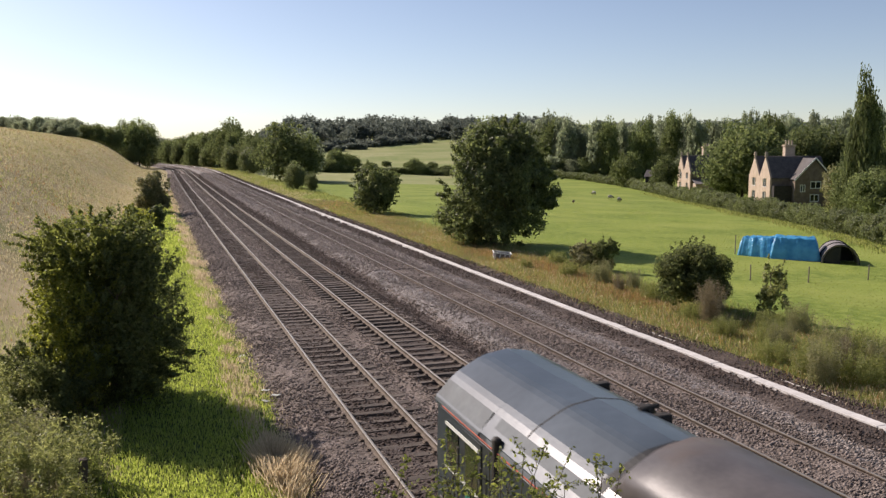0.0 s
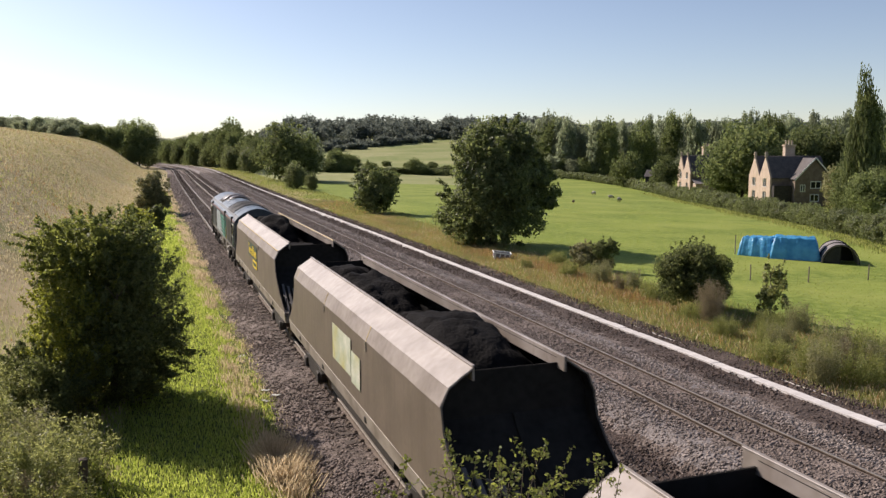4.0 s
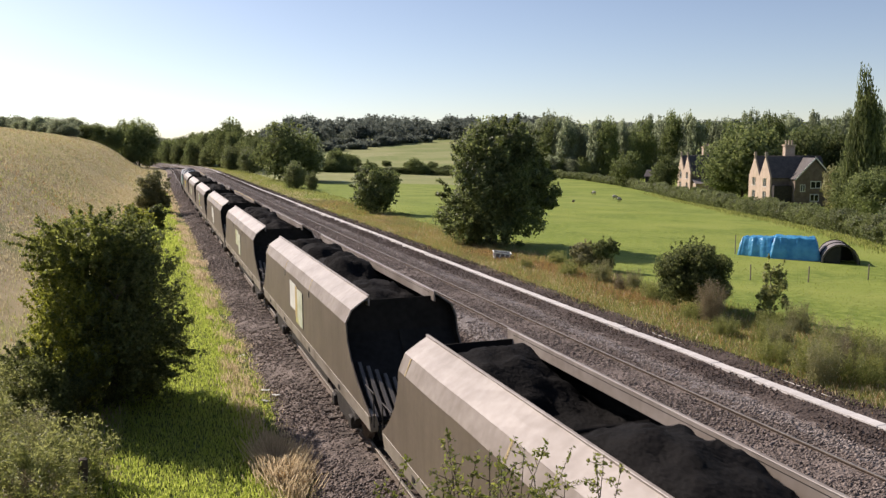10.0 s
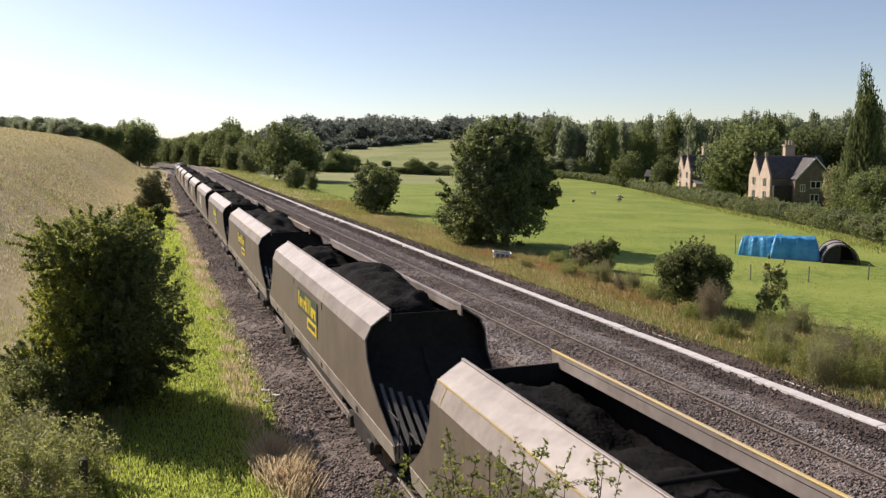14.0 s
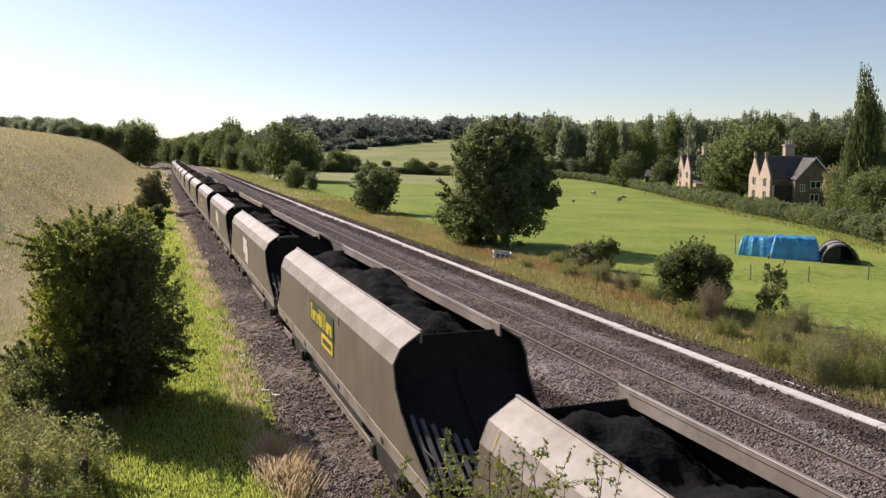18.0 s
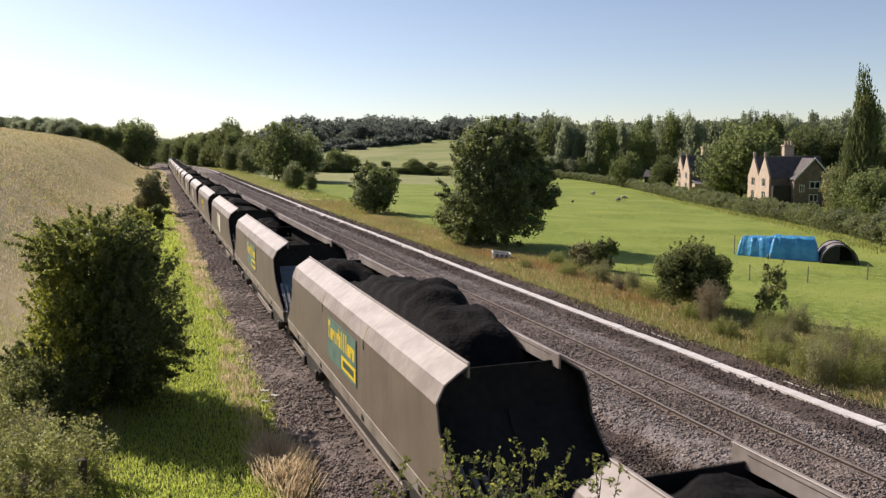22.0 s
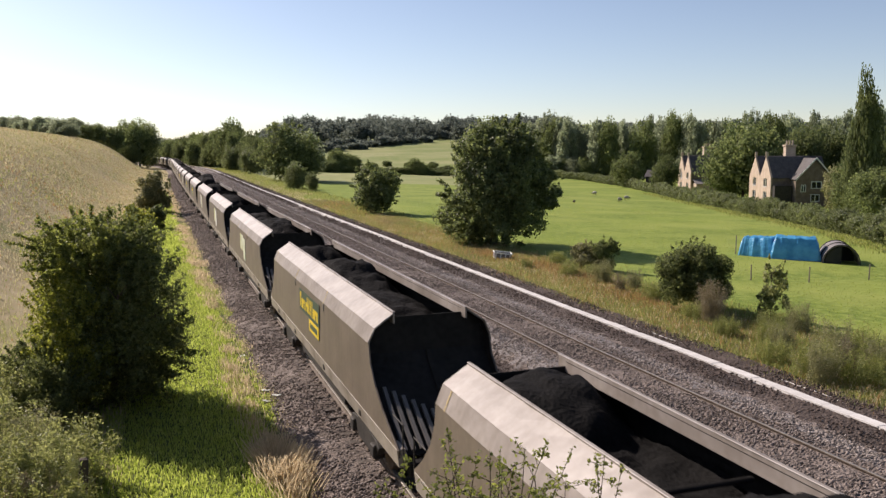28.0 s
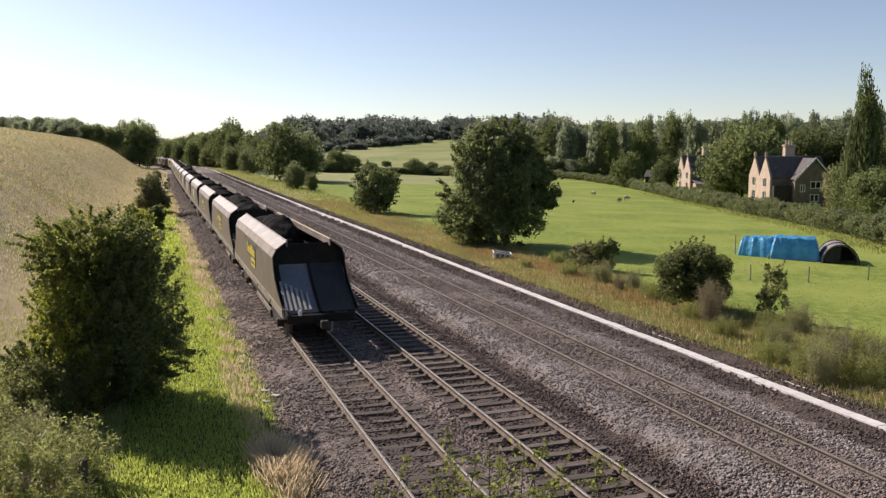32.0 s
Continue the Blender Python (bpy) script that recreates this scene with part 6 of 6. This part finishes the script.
def make_house(x, y, turn, wing, label):
    """Twin-gabled stone cottage; its gabled front is the plane x = 0, its flank y = 0."""
    h = thing("stone_cottage", pose(x, y, lz(x, y) - 0.1, 0, 0, turn), label, "house", "stone cottages")
    E, A, T = 5.1, 8.7, 0.3
    # gabled front with window holes made as piers and bands
    for g in (0, 1):
        y0 = 5 * g
        for b in ((0, T, y0, y0 + 1.7, 0, E), (0, T, y0 + 3.3, y0 + 5, 0, E), (0, T, y0 + 1.7, y0 + 3.3, 0, 0.9), (0, T, y0 + 1.7, y0 + 3.3, 2.4, 3.4), (0, T, y0 + 1.7, y0 + 3.3, 4.8, E)):
            part("wall", boxes(b), M_BRICK, h)
        part("gable", prism([(y0, E), (y0 + 5, E), (y0 + 2.5, A)], "x", 0, T), M_BRICK, h, "warm stone gable")
        part("finial", boxes((-0.1, 0.4, y0 + 2.38, y0 + 2.62, A - 0.1, A + 0.9), bev=0.05), M_BRICK, h)
        for z in (0.9, 3.4):
            w = part("window", boxes((0.16, 0.2, y0 + 1.7, y0 + 3.3, z, z + 1.5)), M_GLASS, h, "dark leaded glass")
            for a in (1.7, 2.45, 3.2):
                part("frame", boxes((0.08, 0.2, y0 + a, y0 + a + 0.1, z, z + 1.5)), M_WHITE, w, "white window frame")
            part("sill", boxes((-0.08, 0.2, y0 + 1.6, y0 + 3.4, z - 0.12, z)), M_CONC, w)
        # roof slopes run back from each gable
        for s, (a, b) in ((0, (y0 - 0.25, y0 + 2.5)), (1, (y0 + 2.5, y0 + 5.25))):
            za, zb = (E - 0.2, A + 0.15) if s == 0 else (A + 0.15, E - 0.2)
            part("roof_slope", sheet([[(0.28, a, za), (10.2, a, za)], [(0.28, b, zb), (10.2, b, zb)]], 0.15), M_SLATE, h, "dark slate roof slope")
    # walls turned from the sun take the stone colour darkened for shade
    part("flank_wall", boxes((T, 10, 0.0, T, 0, E)), M_WALLSHADE, h)
    part("back_wall", boxes((9.7, 10, T, 10, 0, E)), M_WALLSHADE, h)
    part("far_wall", boxes((T, 9.7, 9.7, 10, 0, E)), M_WALLSHADE, h)
    part("back_gable", joined(prism([(0, E), (5, E), (2.5, A)], "x", 9.7, 10), prism([(5, E), (10, E), (7.5, A)], "x", 9.7, 10)), M_BRICK, h)
    ch = part("chimney", boxes((4.4, 6.2, 4.4, 5.6, 5.0, 10.6), (4.25, 6.35, 4.25, 5.75, 10.6, 10.9), bev=0.03), M_BRICK, h, "tall stone chimney stack")
    for i in range(3):
        part("chimney_pot", rod((4.75 + 0.55 * i, 5, 10.9), (4.75 + 0.55 * i, 5, 11.7), 0.17, 10), M_BRICK, ch)
    if wing:
        part("wing_wall", boxes((3.6, 10.0, -2.2, -1.9, 0, 5.0)), M_WALLSHADE, h)
        part("wing_wall", boxes((3.6, 3.9, -1.9, 0, 0, 5.0)), M_WALLSHADE, h)
        part("wing_wall", boxes((9.7, 10.0, -1.9, 0, 0, 5.0)), M_WALLSHADE, h)
        part("wing_gable", prism([(3.6, 5.0), (10.0, 5.0), (6.8, 8.4)], "y", -2.2, -1.9), M_WALLSHADE, h)
        for (xa, za), (xb, zb) in (((3.3, 4.75), (6.8, 8.55)), ((6.8, 8.55), (10.3, 4.75))):
            part("roof_slope", sheet([[(xa, -2.6, za), (xa, 2.6, za)], [(xb, -2.6, zb), (xb, 2.6, zb)]], 0.15), M_SLATE, h, "dark slate roof slope")
        part("barge_board", joined(sheet([[(3.3, -2.68, 4.7), (3.3, -2.62, 4.7)], [(6.8, -2.68, 8.55), (6.8, -2.62, 8.55)]], 0.2), sheet([[(6.8, -2.68, 8.55), (6.8, -2.62, 8.55)], [(10.3, -2.68, 4.7), (10.3, -2.62, 4.7)]], 0.2)), M_WHITE, h, "pale barge board")
        for wx, wz, ww in ((6.3, 3.2, 1.9), (4.5, 2.6, 0.9), (6.3, 0.9, 1.6)):
            w = part("window", boxes((wx, wx + ww, -2.24, -2.205, wz, wz + 1.2)), M_GLASS, h, "dark window glass")
            for a in (0, ww / 2 - 0.05, ww - 0.1):
                part("frame", boxes((wx + a, wx + a + 0.12, -2.28, -2.24, wz, wz + 1.2)), M_WHITE, w, "white window frame")
            for zz in (wz - 0.08, wz + 1.12):
                part("frame", boxes((wx, wx + ww, -2.28, -2.24, zz, zz + 0.12)), M_WHITE, w, "white window frame")
        part("lean_to", boxes((0.3, 3.4, -1.2, -0.02, 0, 3.6)), M_DARK, h, "dark timber lean-to")
    else:
        part("lean_to", boxes((0.6, 6.0, -2.5, -0.02, 0, 2.4)), M_BRICK, h)
        part("lean_to_roof", sheet([[(0.4, -2.8, 2.3), (6.2, -2.8, 2.3)], [(0.4, -0.03, 3.3), (6.2, -0.03, 3.3)]], 0.08), M_GREYT, h, "pale grey sheet roof")
    return h


def drape(seed, l, w, hgt, sag):
    """A tarpaulin thrown over a stack: folded top and creased sides."""
    xs, ys = np.linspace(-1, 1, 40), np.linspace(-1, 1, 26)
    v = []
    for b in ys:
        for a in xs:
            e = max(abs(a), abs(b))
            k = smooth01((1 - e) / 0.10)
            n1 = noise.noise((a * 3 + seed, b * 2, seed)) * 0.12 + noise.noise((a * 9, b * 7, seed)) * 0.08 + abs(noise.noise((a * 5 + b * 4, b * 9 - a * 3, seed))) * 0.09
            top = hgt * (1 - sag * (a * 0.5 + 0.5)) + n1 * 0.8
            v.append((a * l / 2 * (0.86 + 0.14 * (1 - k)) + n1 * 0.5 * (1 - k), b * w / 2 * (0.86 + 0.14 * (1 - k)) + n1 * 0.5 * (1 - k), max(0.0, top * float(k) ** 0.5 if k > 0 else 0.0)))
    return raw("tarpaulin", np.array(v), grid_faces(len(ys), len(xs)), M_TARP, True)


def make_small_things():
    tp = thing("tarpaulin_stack", pose(39.2, 49.1, lz(39.2, 49.1), 0, 0, -42), "blue tarpaulin sheet over a straight-sided stack", "tarpaulin")
    part("sheet", drape(2, 3.5, 2.4, 1.62, 0.02), M_TARP, tp)
    tp = thing("tarpaulin_stack", pose(37.75, 51.2, lz(37.75, 51.2), 0, 0, 125), "crumpled blue tarpaulin over a low stack", "tarpaulin")
    part("sheet", drape(7, 2.6, 2.2, 1.45, 0.06), M_TARP, tp)
    part("pole", rod((1.6, 0.6, 0), (1.6, 0.6, 1.5), 0.04), M_WOOD, tp, "pale wooden pole")
    # arched shelter with a dark mouth
    ark = thing("arched_shelter", pose(41.3, 47.1, lz(41.3, 47.1), 0, 0, 52), "low arched grey animal shelter with open dark end", "shelter")
    R, rows = 1.2, []
    for k in range(13):
        a = math.pi * k / 12
        rows.append([(y, -math.cos(a) * R, math.sin(a) * R * 1.12 + 0.02) for y in (-1.7, -0.6, 0.6, 1.7)])
    part("cover", sheet(rows, 0.05), M_GREYT, ark, "", True)
    for k in (-1.72, 0.0, 1.70):
        ring = bmesh.new()
        for i in range(12):
            a, b = math.pi * i / 12, math.pi * (i + 1) / 12
            taper_rod(ring, (k, -math.cos(a) * 1.24, math.sin(a) * 1.24 * 1.12), (k, -math.cos(b) * 1.24, math.sin(b) * 1.24 * 1.12), 0.035, 0.035, 5)
        part("hoop", ring, M_TENT, ark, "dark steel hoop")
    part("end_board", prism([(-math.cos(math.pi * i / 12) * 1.14, math.sin(math.pi * i / 12) * 1.14 * 1.12 + 0.01) for i in range(13)], "x", 0.5, 0.55), M_TENT, ark, "black back board")
    part("door_flap", prism([(0.0, 0.02), (1.12, 0.02), (0.92, 0.72), (0.5, 1.12), (0.0, 1.25)], "x", -1.66, -1.62), M_TENT, ark, "black door flap")
    # stranded trough on the verge
    tb = thing("feed_trough", pose(16.95, 52.3, lz(16.95, 52.3) + 0.06, 6, 7, -14), "old white metal trough lying on the verge", "trough")
    tb.scale = (0.8, 0.85, 0.6)
    part("rim", boxes((-0.80, 0.80, -0.42, -0.36, 0.62, 0.76), (-0.80, 0.80, 0.36, 0.42, 0.62, 0.76), (-0.80, -0.73, -0.36, 0.36, 0.62, 0.76), (0.73, 0.80, -0.36, 0.36, 0.62, 0.76), bev=0.015), M_WHITE, tb)
    part("basin", boxes((-0.73, 0.73, -0.36, -0.33, 0.22, 0.63), (-0.73, 0.73, 0.33, 0.36, 0.22, 0.63), (-0.73, -0.70, -0.33, 0.33, 0.22, 0.63), (0.70, 0.73, -0.33, 0.33, 0.22, 0.63), (-0.73, 0.73, -0.36, 0.36, 0.18, 0.22)), M_GREYT, tb, "grey dented basin")
    for x in (-0.62, -0.2, 0.22, 0.62):
        part("leg", boxes((x - 0.06, x + 0.06, -0.40, -0.365, -0.06, 0.60), (x - 0.06, x + 0.06, -0.40, 0.40, -0.06, 0.02)), M_WHITE, tb)
    for i, (x, y) in enumerate(((27.8, 40.1), (30.9, 38.8), (35.7, 39.0), (24.4, 41.3), (40.6, 39.2))):
        po = thing("fence_post", pose(x, y, lz(x, y) - 0.2, 1.5 * (i % 3 - 1), 2 * (i % 2), 10 * i), "weathered wooden fence post in pasture", "post", "pasture fence posts")
        part("shaft", boxes((-0.032, 0.032, -0.032, 0.032, 0, 1.15), bev=0.008), M_WOOD, po)
    old = thing("gate_post", pose(-7.35, 18.6, lz(-7.35, 18.6) - 0.2, 2, 3, 12), "dark rotten gatepost among weeds", "post")
    part("shaft", boxes((-0.09, 0.09, -0.09, 0.09, 0, 1.15), bev=0.02), M_BARK, old)
    # pale pipe lying along the far cess
    for k, (y0, y1) in enumerate(((16.2, 19.0), (19.2, 22.1), (26.8, 28.9), (29.4, 31.8), (48.5, 52.5))):
        cb = thing("loose_cable", pose(13.5 + 0.05 * (k % 2), y0, -0.28), "thin pale cable lying along the cess", "cable", "cess cables")
        part("strand", joined(*[rod((0.03 * math.sin(i * 1.3 + k), (y1 - y0) * i / 4, 0), (0.03 * math.sin(i * 1.3 + 1.3 + k), (y1 - y0) * (i + 1) / 4, 0), 0.022, 6) for i in range(4)]), M_CONC, cb)
    rng = random.Random(3)
    for i, (x, y) in enumerate(((-2.75, 31.0), (-2.85, 30.2), (-2.5, 26.0), (-2.3, 25.2), (-2.65, 25.0), (-2.9, 29.6))):
        li = thing("litter_scrap", pose(x, y, float(bed_z(x)) + 0.03, 0, 0, rng.uniform(0, 180)), "scrap of pale plastic litter on ballast", "litter", "litter by the line")
        rows = [[(0.07 * a + rng.uniform(-0.03, 0.03), 0.05 * b, 0.04 + 0.05 * rng.random()) for a in range(-2, 3)] for b in range(-1, 2)]
        part("sheet", sheet(rows, 0.006), M_WHITE, li)
    mk = thing("marker_post", pose(-2.6, 150, float(bed_z(-2.6))), "small white lineside marker post", "post")
    part("shaft", boxes((-0.05, 0.05, -0.05, 0.05, 0, 0.9), bev=0.01), M_WHITE, mk)
    part("plate", boxes((-0.22, 0.22, -0.075, -0.055, 0.65, 1.0)), M_WHITE, mk)
    sheep = []
    for x, y, rz in ((74.0, 134.0, 70), (70.4, 125.0, 20), (80.3, 151.0, 120)):
        s = thing("sheep", pose(x, y, lz(x, y), 0, 0, rz), "cream woolly sheep grazing on pasture", "sheep", "grazing sheep")
        b = bmesh.new()
        bmesh.ops.create_icosphere(b, subdivisions=3, radius=0.5)
        for v in b.verts:
            v.co = Vector((v.co.x * 1.25, v.co.y * 0.72, v.co.z * 0.78 + 0.72)) * (1 + 0.06 * noise.noise(v.co * 6))
        part("body", b, M_WOOL, s, "", True)
        b = bmesh.new()
        bmesh.ops.create_icosphere(b, subdivisions=2, radius=0.16)
        for v in b.verts:
            v.co = Vector((v.co.x * 1.5 + 0.75, v.co.y * 0.8, v.co.z + 0.55 - v.co.x * 0.5))
        part("head", b, M_TENT, s, "dark face", True)
        for dx in (-0.35, 0.35):
            for dy in (-0.18, 0.18):
                part("leg", rod((dx, dy, 0), (dx, dy, 0.45), 0.045, 6), M_TENT, s)
        s.scale = (0.75, 0.75, 0.75)
        sheep.append(s)
    hen = thing("brown_hen", pose(58.1, 118.5, lz(58.1, 118.5)), "reddish-brown hen on pasture", "hen")
    b = bmesh.new()
    bmesh.ops.create_icosphere(b, subdivisions=2, radius=0.2)
    for v in b.verts:
        v.co = Vector((v.co.x * 1.3, v.co.y * 0.8, v.co.z + 0.3 + 0.3 * max(v.co.x, 0)))
    part("body", b, M_RAIL, hen, "", True)
    for dy in (-0.05, 0.05):
        part("leg", rod((0, dy, 0), (0, dy, 0.2), 0.015, 5), M_YEDGE, hen)
    shed = thing("field_barn", pose(119.5, 186.5, lz(119.5, 186.5) - 0.3, 0, 0, -50), "low dark field barn behind the hedge", "barn")
    part("wall", boxes((-2.9, 2.9, -2.2, 2.2, 0, 3.6)), M_DARK, shed)
    part("roof", prism([(-2.6, 3.5), (2.6, 3.5), (0, 5.2)], "x", -3.2, 3.2), M_SLATE, shed, "dark slate roof")
    return sheep


def motions():
    """The train runs down the line; the tall poplars sway and a sheep wanders."""
    times = [0] + [k for k in range(1, 33)]
    walk(loco, [(t, on_line(train_pos(t) + LOCO_GAP)) for t in times])
    for i, w in enumerate(wagons):
        walk(w, [(t, on_line(train_pos(t) - i * PITCH)) for t in times])
    sway = ((0, 0), (3, -0.2), (5.5, 0.25), (8, 0.1), (11, -0.2), (14, 0.15), (17.5, -0.3), (19, 0.1), (22.5, -0.4), (24.5, 0), (28, 0.1), (29.5, 0), (31, 0.35), (32, 0.25))
    for i, p in enumerate(poplars):
        m = p.matrix_world.copy()
        at = Matrix.Translation(m.translation)
        walk(p, [(t, at @ Matrix.Rotation(radians(a * (1 - 0.2 * i)), 4, "Y") @ at.inverted() @ m) for t, a in sway])
    a, b = Vector((74.0, 134.0)), Vector((76.5, 132.5))
    walk(flock[0], [(t, pose(*a.lerp(b, k), lz(*a.lerp(b, k)), 0, 0, -30 + 8 * math.sin(t))) for t, k in ((0, 0), (7, 0.1), (13, 0.5), (19, 0.8), (32, 1))])


make_near_plants()
make_weeds()
make_grass()
make_front_shrub()
poplars = make_far_plants()
make_hedge()
make_house(99.6, 122.0, -18.4, True, "twin-gabled stone cottage with slate roof and wing")
make_house(114.3, 165.9, -18.4, False, "twin-gabled stone cottage half hidden by trees")
flock = make_small_things()
make_ballast()
make_track(0.0, 0.0, "near running track on worn wooden sleepers", 8, 130, -0.155)
make_track(T2X, T2Z, "middle running track on worn wooden sleepers", 8, 130, -0.155)
make_track(T3X, T3Z, "far running track with its sleepers buried in ballast", 8, 60, -0.10 - 0.09)
make_trough()
loco, wagons = make_train()
motions()
